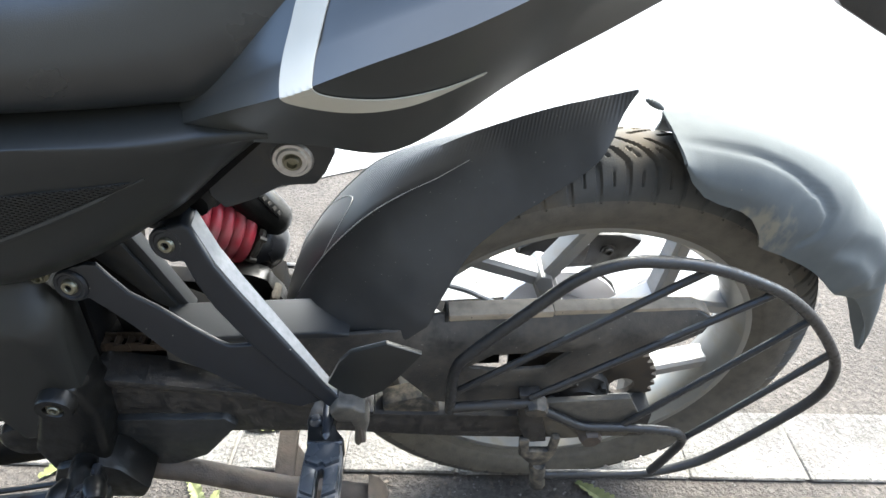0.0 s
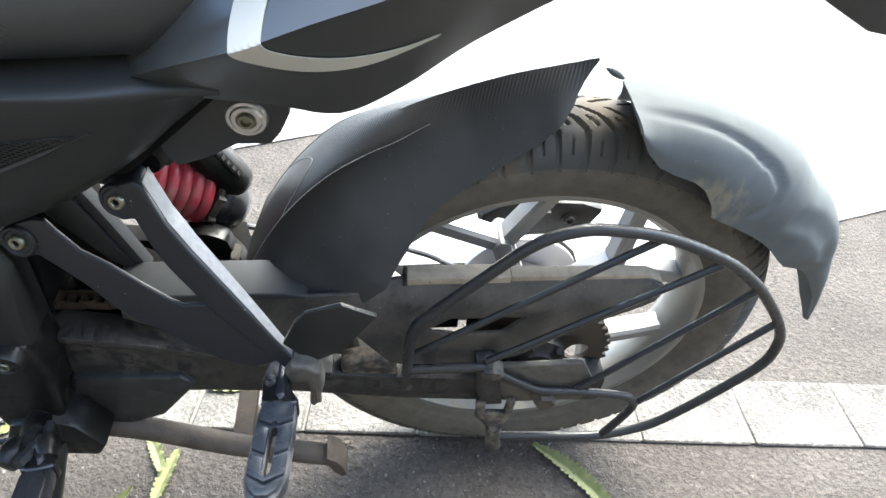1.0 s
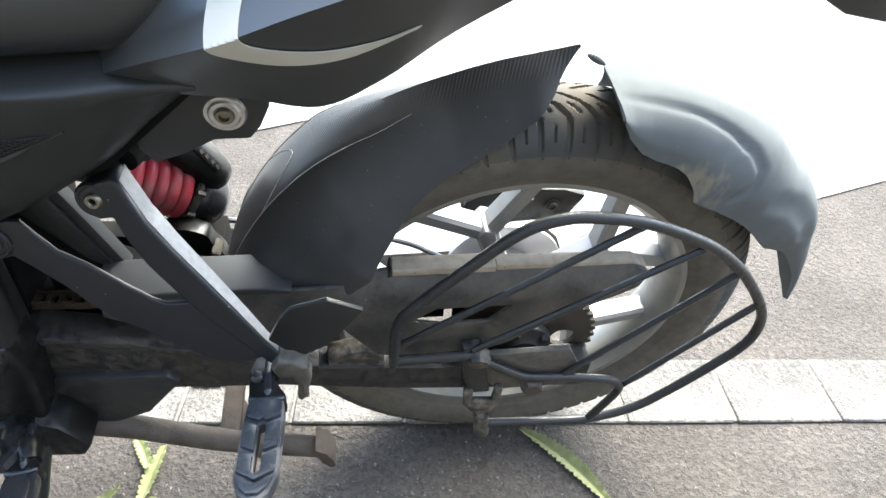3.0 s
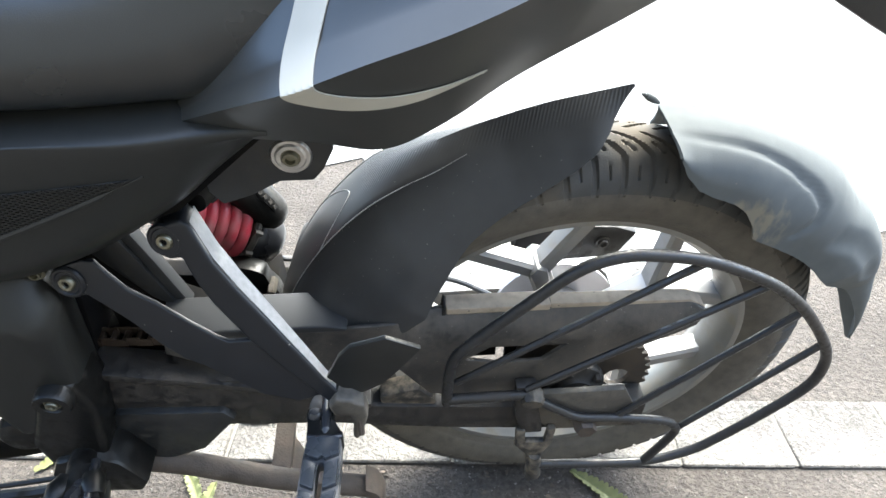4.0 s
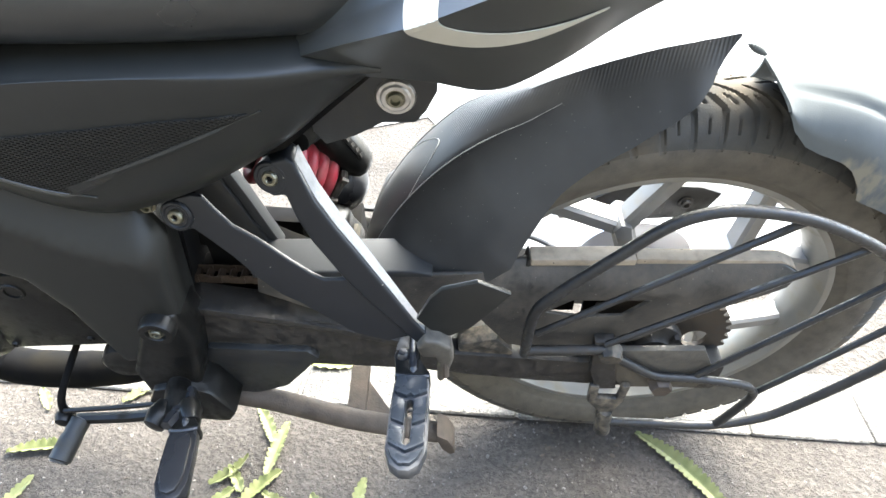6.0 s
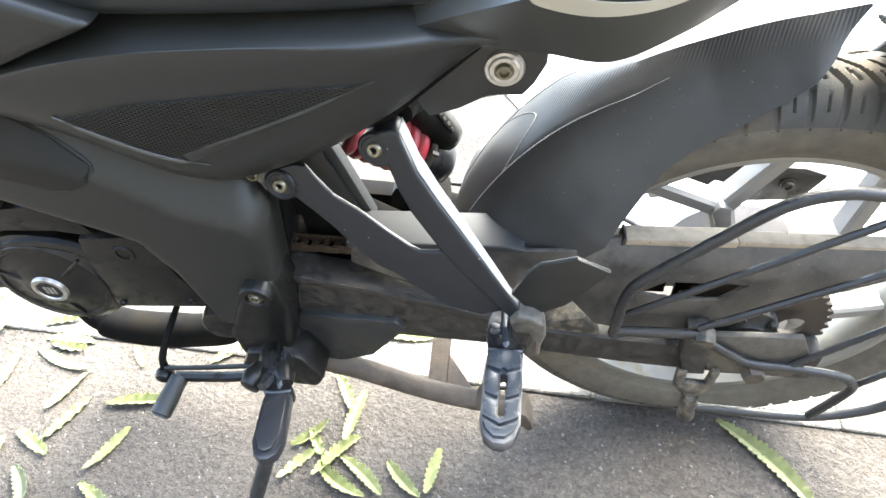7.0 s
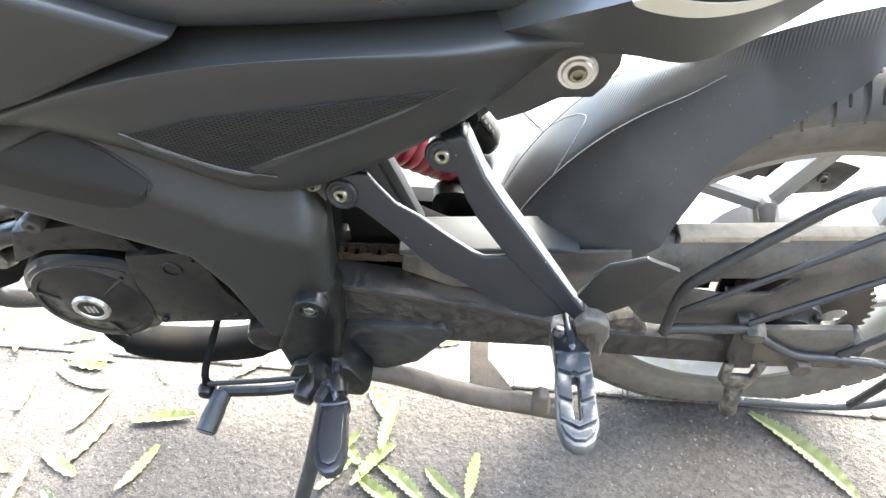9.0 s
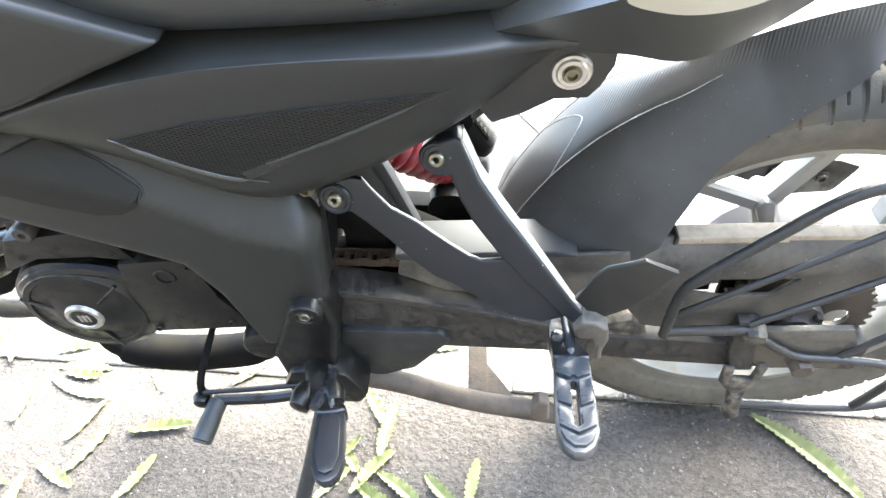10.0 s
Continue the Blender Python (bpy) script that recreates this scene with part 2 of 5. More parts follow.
def stain(m, place, reach, colour):
    """Dried mud splashed round one place of a part, in streaks."""
    n, l = m.node_tree.nodes, m.node_tree.links
    b = n["Principled BSDF"]
    src = b.inputs["Base Color"].links[0].from_socket
    tc = n.new("ShaderNodeTexCoord")
    gap = n.new("ShaderNodeVectorMath")
    gap.operation = "DISTANCE"
    gap.inputs[1].default_value = place
    l.new(tc.outputs["Object"], gap.inputs[0])
    near = n.new("ShaderNodeMapRange")
    near.inputs["From Min"].default_value, near.inputs["From Max"].default_value = reach, 0.0
    near.inputs["To Max"].default_value = 1.1
    l.new(gap.outputs["Value"], near.inputs["Value"])
    mp = n.new("ShaderNodeMapping")
    mp.inputs["Scale"].default_value = (75, 75, 40)
    l.new(tc.outputs["Object"], mp.inputs["Vector"])
    streak = n.new("ShaderNodeTexNoise")
    streak.inputs["Scale"].default_value, streak.inputs["Detail"].default_value = 1.0, 4
    l.new(mp.outputs[0], streak.inputs["Vector"])
    mul = n.new("ShaderNodeMath")
    mul.operation = "MULTIPLY"
    l.new(near.outputs[0], mul.inputs[0])
    l.new(streak.outputs["Fac"], mul.inputs[1])
    ra = n.new("ShaderNodeValToRGB")
    ra.color_ramp.elements[0].position, ra.color_ramp.elements[1].position = 0.24, 0.36
    l.new(mul.outputs[0], ra.inputs[0])
    mx = n.new("ShaderNodeMix")
    mx.data_type = "RGBA"
    l.new(ra.outputs[0], mx.inputs["Factor"])
    l.new(src, mx.inputs["A"])
    mx.inputs["B"].default_value = (*colour, 1)
    l.new(mx.outputs["Result"], b.inputs["Base Color"])


stain(M_FENDER, (0.135, -0.095, 0.568), 0.074, (0.19, 0.175, 0.14))
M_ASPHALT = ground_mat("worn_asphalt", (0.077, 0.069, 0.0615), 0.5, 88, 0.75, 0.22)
M_CONCRETE = ground_mat("pale_concrete", (0.15, 0.14, 0.125), 0.25, 120, 0.35, 0.15)
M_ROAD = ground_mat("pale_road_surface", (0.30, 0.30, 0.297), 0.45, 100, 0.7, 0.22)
M_BLOCK = ground_mat("pale_kerb_block", (0.152, 0.145, 0.134), 0.5, 110, 0.7, 0.45)
M_WALL = ground_mat("dark_render", (0.11, 0.113, 0.113), 0.15, 60, 0.3, 0.2)
M_LITTER = mat("dry_brown_flakes", (0.072, 0.058, 0.044), 0.8, vary=0.5, scale=60)
M_GRIT = mat("grit_stones", (0.15, 0.14, 0.125), 0.85, vary=0.5, scale=80)


def leaf_mat(name, a, b2):
    m = mat(name, a, 0.5, vary=0.3, scale=60, dust=b2, dust_amount=0.5, dust_scale=18, random_piece=0.2)
    m.node_tree.nodes["Principled BSDF"].inputs["Subsurface Weight"].default_value = 0.0
    return m


M_LEAF = leaf_mat("yellowing_leaf", (0.125, 0.145, 0.042), (0.215, 0.22, 0.095))
M_LEAF_GREEN = leaf_mat("green_leaf", (0.085, 0.105, 0.055), (0.15, 0.17, 0.09))

# ---- mesh helpers ----
R_TYRE = 0.3165
BIKE = pose(0.178, 0.6437, 0.313) @ pose(0, 0, 0, 0, 0, 4.95) @ pose(0, 0, 0, 9.64, 0, 0)


def mesh_object(name, bm, material, smooth=38.0):
    me = bpy.data.meshes.new(name)
    bmesh.ops.recalc_face_normals(bm, faces=bm.faces[:])
    bm.to_mesh(me)
    bm.free()
    me.materials.append(material)
    for p in me.polygons:
        p.use_smooth = True
    me.set_sharp_from_angle(angle=radians(smooth))
    return new(name, me)


def part(name, bm, material, parent, label="", smooth=38.0):
    """One mesh under a thing or a part. On the motorcycle, places count from the rear axle."""
    for v in bm.verts:
        v.co.z += R_TYRE
    ob = mesh_object(name, bm, material, smooth)
    ob.parent = parent
    return tagged(ob, label) if label else ob


def curve(points, steps=6, closed=False):
    """A smooth line through the points (Catmull-Rom)."""
    p = [Vector(q) for q in points]
    n, out = len(p), []
    for i in range(n if closed else n - 1):
        a, b, c, d = (p[(i - 1) % n], p[i], p[(i + 1) % n], p[(i + 2) % n]) if closed else (p[max(i - 1, 0)], p[i], p[i + 1], p[min(i + 2, n - 1)])
        for k in range(steps):
            t = k / steps
            out.append(0.5 * (2 * b + (c - a) * t + (2 * a - 5 * b + 4 * c - d) * t * t + (3 * b - a - 3 * c + d) * t**3))
    return out if closed else out + [p[-1]]


def bevelled(bm, size, angle=35, segments=2):
    if size:
        edges = [e for e in bm.edges if len(e.link_faces) == 2 and e.calc_face_angle(0) > radians(angle)]
        bmesh.ops.bevel(bm, geom=edges, offset=size, segments=segments, profile=0.6, affect="EDGES", clamp_overlap=True)
    return bm


def plate(outline, y0, y1, bevel=0.002, holes=(), tilt=None, rounded=False, segments=2):
    """A plate with the outline (x, z), from y0 to y1. tilt(x, z) moves it sideways."""
    bm = bmesh.new()
    for loop in (outline, *holes):
        if rounded:
            loop = [(v.x, v.z) for v in curve([(x, 0, z) for x, z in loop], 4, True)]
        vs = [bm.verts.new((x, y0, z)) for x, z in loop]
        for a, b in zip(vs, vs[1:] + vs[:1]):
            bm.edges.new((a, b))
    bmesh.ops.triangle_fill(bm, use_beauty=True, use_dissolve=False, edges=bm.edges[:], normal=(0, 1, 0))
    ret = bmesh.ops.extrude_face_region(bm, geom=bm.faces[:])
    for v in ret["geom"]:
        if isinstance(v, bmesh.types.BMVert):
            v.co.y = y1
    bmesh.ops.recalc_face_normals(bm, faces=bm.faces[:])
    bevelled(bm, bevel, segments=segments)
    if tilt:
        for v in bm.verts:
            v.co.y += tilt(v.co.x, v.co.z)
    return bm


def tube(points, radius, sides=10, steps=6, bm=None, smooth=True):
    """A round bar along a smooth line; radius may be a list along the points."""
    bm = bm or bmesh.new()
    line = curve(points, steps) if smooth and len(points) > 2 else [Vector(p) for p in points]
    rad = [radius] * len(line) if not isinstance(radius, (list, tuple)) else [radius[min(int(i * (len(radius) - 1) / (len(line) - 1) + 0.5), len(radius) - 1)] for i in range(len(line))]
    side, rings = None, []
    for i, p in enumerate(line):
        d = (line[min(i + 1, len(line) - 1)] - line[max(i - 1, 0)]).normalized()
        side = d.orthogonal().normalized() if side is None else (side - d * side.dot(d)).normalized()
        up = d.cross(side)
        rings.append([bm.verts.new(p + rad[i] * (math.cos(a) * side + math.sin(a) * up)) for a in (2 * math.pi * k / sides for k in range(sides))])
    for a, b in zip(rings, rings[1:]):
        for k in range(sides):
            bm.faces.new((a[k], a[(k + 1) % sides], b[(k + 1) % sides], b[k]))
    bm.faces.new(rings[0])
    bm.faces.new(rings[-1])
    return bm


def lathe(profile, centre=(0, 0, 0), axis=(0, 1, 0), sides=48, closed=False, bm=None):
    """Turn the profile (radius, height along axis) about the axis through centre."""
    bm = bm or bmesh.new()
    q = Vector((0, 1, 0)).rotation_difference(Vector(axis).normalized())
    rings = []
    for r, h in profile:
        rings.append([bm.verts.new(Vector(centre) + q @ Vector((r * math.cos(a), h, r * math.sin(a)))) for a in (2 * math.pi * k / sides for k in range(sides))])
    pairs = list(zip(rings, rings[1:])) + ([(rings[-1], rings[0])] if closed else [])
    for a, b in pairs:
        for k in range(sides):
            bm.faces.new((a[k], a[(k + 1) % sides], b[(k + 1) % sides], b[k]))
    if not closed:
        for ring in (rings[0], rings[-1]):
            bm.faces.new(ring)
    bmesh.ops.remove_doubles(bm, verts=bm.verts[:], dist=1e-6)
    return bm


def sheet(rows, thick, steps=5, facets=False):
    """A shell through a net of points, thickened inwards (towards +y); with facets, straight from row to row."""
    fine = [curve(r, steps) for r in rows]
    if facets:
        cols = [[a.lerp(b, k / steps) for a, b in zip(c, c[1:]) for k in range(steps)] + [c[-1]] for c in zip(*fine)]
    else:
        cols = [curve(list(c), steps) for c in zip(*fine)]
    bm = bmesh.new()
    grid = [[bm.verts.new(p) for p in c] for c in cols]
    for a, b in zip(grid, grid[1:]):
        for k in range(len(a) - 1):
            bm.faces.new((a[k], a[k + 1], b[k + 1], b[k]))
    bmesh.ops.recalc_face_normals(bm, faces=bm.faces[:])
    if sum(f.normal.y * f.calc_area() for f in bm.faces) > 0:
        bmesh.ops.reverse_faces(bm, faces=bm.faces[:])
    return thickened(bm, thick)


def thickened(bm, thick):
    """Give an open shell a back and rims, against its normals."""
    bm.normal_update()
    front = bm.faces[:]
    rim = [e for e in bm.edges if len(e.link_faces) == 1]
    back = {v: bm.verts.new(v.co - v.normal * thick) for v in bm.verts[:]}
    for f in front:
        bm.faces.new([back[v] for v in reversed(f.verts)])
    for e in rim:
        a, b = e.verts
        bm.faces.new((a, b, back[b], back[a]))
    return bm


def refined(bm, length):
    """Split the long edges, so that the faces can be bent."""
    bmesh.ops.triangulate(bm, faces=bm.faces[:])
    for _ in range(4):
        bmesh.ops.subdivide_edges(bm, edges=[e for e in bm.edges if e.calc_length() > length], cuts=1)
        bmesh.ops.triangulate(bm, faces=bm.faces[:])
    return bm


def mirrored(bm):
    """The same on the machine's other side."""
    other = bm.copy()
    for v in other.verts:
        v.co.y = -v.co.y
    bmesh.ops.reverse_faces(other, faces=other.faces[:])
    return other


def box(lo, hi, bevel=0.003):
    return plate([(lo[0], lo[2]), (hi[0], lo[2]), (hi[0], hi[2]), (lo[0], hi[2])], lo[1], hi[1], bevel)


def polar(r, degrees):
    return r * math.cos(radians(degrees)), r * math.sin(radians(degrees))


def ramp(x, xs, ys):
    return float(np.interp(x, xs, ys))


# ---- ground ----


def flat(name, corners, z, material, depth=0.0):
    bm = bmesh.new()
    f = bm.faces.new([bm.verts.new((x, y, z)) for x, y in corners])
    if depth:
        ret = bmesh.ops.extrude_face_region(bm, geom=[f])
        for v in ret["geom"]:
            if isinstance(v, bmesh.types.BMVert):
                v.co.z -= depth
    return mesh_object(name, bm, material)


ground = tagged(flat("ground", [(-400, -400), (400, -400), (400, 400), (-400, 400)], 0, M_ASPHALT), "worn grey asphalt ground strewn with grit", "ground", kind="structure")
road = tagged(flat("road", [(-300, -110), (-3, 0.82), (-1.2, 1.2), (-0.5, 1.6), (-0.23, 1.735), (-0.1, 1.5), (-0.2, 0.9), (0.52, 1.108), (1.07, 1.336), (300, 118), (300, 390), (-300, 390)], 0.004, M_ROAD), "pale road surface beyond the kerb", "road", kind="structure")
kerb = tagged(flat("kerb", [(-6, 0.659), (6, 0.659), (6, 0.795), (-6, 0.795)], 0.0035, M_CONCRETE), "row of pale concrete kerb blocks flush with asphalt", "kerb", kind="structure")

# Added wall, never in view: blocks low sky and darkens side reflections.
wall = tagged(flat("unseen_shade_wall", [(-9, -1.75), (9, -1.75), (9, -1.55), (-9, -1.55)], 2.7, M_WALL, 2.7), "plain dark wall added out of view to dim the motorcycle's near side", "wall", kind="structure")

# ---- motorcycle ----
bike = tagged(new("motorcycle"), "black motorcycle with dusty rear wheel, parked on its side stand", "motorcycle")
bike.matrix_world = BIKE @ pose(0, 0, -R_TYRE)


def rear_wheel():
    prof = [(0.2295, 0.0335), (0.2290, 0.0375), (0.2260, 0.0385), (0.2205, 0.0370), (0.2160, 0.0290), (0.2080, 0.0170), (0.2055, 0.0)]
    ring = [(r, -h) for r, h in prof] + [(r, h) for r, h in prof[::-1][1:]] + [(0.215, 0.0)]
    wheel = part("rear_wheel", lathe(ring, sides=96, closed=True), M_RIM, bike, "grey alloy rear wheel with Y-shaped spokes, dusty")
    # tyre: a net of rings whose tread is pressed in along slanting grooves
    half = [(0.222, 0.034), (0.230, 0.0395), (0.240, 0.0455), (0.252, 0.0500), (0.264, 0.0520), (0.275, 0.0515), (0.285, 0.0490), (0.293, 0.0445), (0.300, 0.0385), (0.306, 0.0315), (0.310, 0.0245), (0.3135, 0.0165), (0.3155, 0.009), (0.3163, 0.004)]
    sec = [(r, -h) for r, h in half] + [(0.3165, 0.0)] + [(r, h) for r, h in half[::-1]]
    fine = curve([(r, h, 0) for r, h in sec], 4)
    n = 1024
    verts, faces = [], []
    for i in range(n):
        a = 2 * math.pi * i / n
        for p in fine:
            r, h = p.x, p.y
            u = abs(h) / 0.0505
            cut = 0.0
            if r > 0.273:
                sweep = -1.15 * (max(0, 0.66 - u) / 0.55) ** 1.7
                turn = i / n * 64 + (0.0 if h < 0 else 0.5) + sweep
                if abs((turn % 1) - 0.5) < 0.09 and 0.06 < u < 1.03:
                    cut = 0.0058
                if abs(((turn + 0.5) % 1) - 0.5) < 0.045 and (0.72 < u < 0.93 or 0.3 < u < 0.5):
                    cut = 0.004
            elif 0.2665 < r < 0.269 or 0.2385 < r < 0.241:
                cut = 0.0016
            k = 1 - cut / r
            verts.append((r * k * math.cos(a), h, r * k * math.sin(a) + R_TYRE))
    m = len(fine)
    for i in range(n):
        for j in range(m - 1):
            faces.append((i * m + j, i * m + j + 1, (i + 1) % n * m + j + 1, (i + 1) % n * m + j))
    me = bpy.data.meshes.new("tyre")
    me.from_pydata(verts, [], faces)
    me.materials.append(M_TYRE)
    me.materials.append(M_TREAD)
    for p in me.polygons:
        p.use_smooth = True
        p.material_index = 1 if math.hypot(p.center.x, p.center.z - R_TYRE) > 0.2745 else 0
    me.set_sharp_from_angle(angle=radians(45))
    tyre = tagged(new("tyre", me), "dusty black tyre with slanting tread grooves")
    tyre.parent = wheel
    part("hub", lathe([(0.02, -0.055), (0.04, -0.055), (0.045, -0.03), (0.05, 0.0), (0.043, 0.025), (0.040, 0.04), (0.03, 0.055), (0.02, 0.055)]), M_SILVER, wheel)
    for k in range(5):
        c = 109 + 72 * k
        bm = bmesh.new()
        jx, jz = polar(0.131, c)
        hx, hz = polar(0.035, c)
        for (ax, az), (bx, bz), wide, near, far in (((hx, hz), (jx, jz), 0.0135, 0.020, 0.017), ((jx, jz), polar(0.211, c + 20.5), 0.0098, 0.017, 0.015), ((jx, jz), polar(0.211, c - 21.5), 0.0098, 0.017, 0.015)):
            d = Vector((bx - ax, 0, bz - az)).normalized()
            s = Vector((-d.z, 0, d.x))
            a, b = Vector((ax, 0, az)) - d * 0.006, Vector((bx, 0, bz)) + d * 0.004
            rings = []
            for p, deep in ((a, near), (b, far)):
                sect = [(-wide, -deep * 0.72), (-wide * 0.62, -deep), (wide * 0.62, -deep), (wide, -deep * 0.72), (wide, deep * 0.72), (wide * 0.62, deep), (-wide * 0.62, deep), (-wide, deep * 0.72)]
                rings.append([bm.verts.new(p + s * u + Vector((0, v, 0))) for u, v in sect])
            ra, rb = rings
            for i in range(8):
                bm.faces.new((ra[i], ra[(i + 1) % 8], rb[(i + 1) % 8], rb[i]))
            bm.faces.new(ra)
            bm.faces.new(rb[::-1])
        spoke = part("spoke", bm, M_SILVER, wheel, smooth=30)
        pad = [(0.131 + u, v) for u, v in ((-0.016, -0.009), (-0.016, 0.009), (0.010, 0.011), (0.018, 0.0), (0.010, -0.011))]
        co, si = math.cos(radians(c)), math.sin(radians(c))
        part("spoke_knuckle", plate([(u * co - v * si, u * si + v * co) for u, v in pad], -0.0225, 0.0225, 0.004), M_SILVER, spoke)
    carrier = part("sprocket_carrier", lathe([(0.001, -0.100), (0.022, -0.100), (0.026, -0.094), (0.038, -0.090), (0.040, -0.086), (0.040, -0.070)], sides=40), M_DIRTY, wheel)
    for k in range(5):
        x, z = polar(0.033, 36 + 72 * k)
        part("carrier_nut", lathe([(0.001, -0.098), (0.004, -0.098), (0.0055, -0.096), (0.0055, -0.085)], (x, 0, z), sides=6), M_DIRTY, wheel)
    # sprocket with teeth and lightening holes
    teeth = []
    for i in range(42 * 4):
        teeth.append(polar(0.0985 if i % 4 in (0, 1) else 0.0925, i * 360 / 168))
    holes = []
    for k in range(5):
        hc = polar(0.057, 72 * k)
        holes.append([(hc[0] + 0.0165 * math.cos(a), hc[1] + 0.0165 * math.sin(a)) for a in (2 * math.pi * i / 14 for i in range(14))])
    part("sprocket", plate(teeth, -0.080, -0.074, 0, holes), M_SPROCKET, wheel, "rusty brown toothed drive sprocket")
    part("brake_disc", plate([polar(0.081, i * 3.75) for i in range(96)], 0.041, 0.046, 0.0005), M_DISC, wheel, "plain steel brake disc")
    return wheel


wheel = rear_wheel()


def hugger_keel(ang):
    return ramp(ang, [86.8, 90, 94, 98, 102, 107, 112, 118, 124, 135, 150, 166], [0.3670, 0.3620, 0.3575, 0.3550, 0.3525, 0.3505, 0.3500, 0.3505, 0.3525, 0.3545, 0.3565, 0.360])


def hugger():
    """Arch over the tyre: two shoulder creases in front, drawn together to a keel and a point behind."""
    bm = bmesh.new()
    edge_a = [86.8, 88.2, 89.5, 91, 93.3, 97.3, 104.7, 110.8, 119.3, 128.4, 138, 145, 152, 156]
    edge_r = [0.365, 0.354, 0.344, 0.331, 0.320, 0.306, 0.292, 0.286, 0.277, 0.260, 0.245, 0.250, 0.305, 0.350]
    edge_y = [0.001, 0.008, 0.016, 0.032, 0.046, 0.052, 0.060, 0.066, 0.076, 0.092, 0.1065, 0.1068, 0.096, 0.070]
    rows = []
    for i in range(81):
        ang = 86.9 + (166 - 86.9) * i / 80
        keel = hugger_keel(ang)
        edge, wide = min(ramp(ang, edge_a, edge_r), keel - 0.002), ramp(ang, edge_a, edge_y)
        shoulder = keel - 0.0035
        low = min(edge, shoulder - 0.003)
        front = [(0.040 * t, keel + (shoulder - keel) * t**2.5) for t in (0, 0.3, 0.55, 0.8, 1.0)]
        a0 = radians(32)
        for k in range(1, 13):
            a = a0 + (math.pi / 2 - a0) * k / 12
            front.append((0.040 + max(0.004, wide - 0.040) * (math.sin(a) - math.sin(a0)) / (1 - math.sin(a0)), shoulder - (shoulder - low) * (math.cos(a0) - math.cos(a)) / math.cos(a0)))
        w = ramp(ang, [108, 119, 131], [1.0, 0.5, 0.0])
        half = []
        for k, (y, r) in enumerate(front):
            t = k / (len(front) - 1)
            half.append((wide * t * w + y * (1 - w), (keel - (keel - edge) * (0.85 * t + 0.15 * t * t)) * w + r * (1 - w)))
        full = [(-y, r) for y, r in half[::-1]] + half[1:]
        rows.append([bm.verts.new((polar(r, ang)[0], y, polar(r, ang)[1])) for y, r in full])
    for a, b in zip(rows, rows[1:]):
        for k in range(len(a) - 1):
            bm.faces.new((a[k], a[k + 1], b[k + 1], b[k]))
    bmesh.ops.recalc_face_normals(bm, faces=bm.faces[:])
    if sum(f.normal.z for f in bm.faces) < 0:
        bmesh.ops.reverse_faces(bm, faces=bm.faces[:])
    tree = BVHTree.FromBMesh(bm)

    def on(ang, y):
        x, z = polar(1, ang)
        hit = tree.ray_cast(Vector((0.5 * x, y, 0.5 * z)), Vector((-x, 0, -z)))
        p = hit[0] if hit[0] else Vector((0.35 * x, y, 0.35 * z))
        return p + Vector((x, 0, z)) * 0.0002

    ridges = [[on(114 + 48 * i / 20, side * ramp(114 + 48 * i / 20, [114, 120, 131], [0.024, 0.033, 0.040])) for i in range(21)] for side in (-1, 1)]
    seam = [on(136 + 9 * (abs(i) / 8) ** 1.6, 0.005 * i) for i in range(-8, 9)]
    shell = part("wheel_hugger", thickened(bm, 0.003), M_CARBON, bike, "black carbon-patterned hugger over the rear tyre", smooth=28)
    # Thin pale lines along both shoulder creases and the seam.
    for line in ridges:
        part("ridge", tube(line, [0.0002, 0.0003, 0.0005, 0.0006, 0.0006, 0.0006, 0.0006], 8, steps=2), M_PALE_LINE, shell)
    part("seam", tube(seam, 0.0005, 6), M_PALE_LINE, shell)
    return shell


hugger()


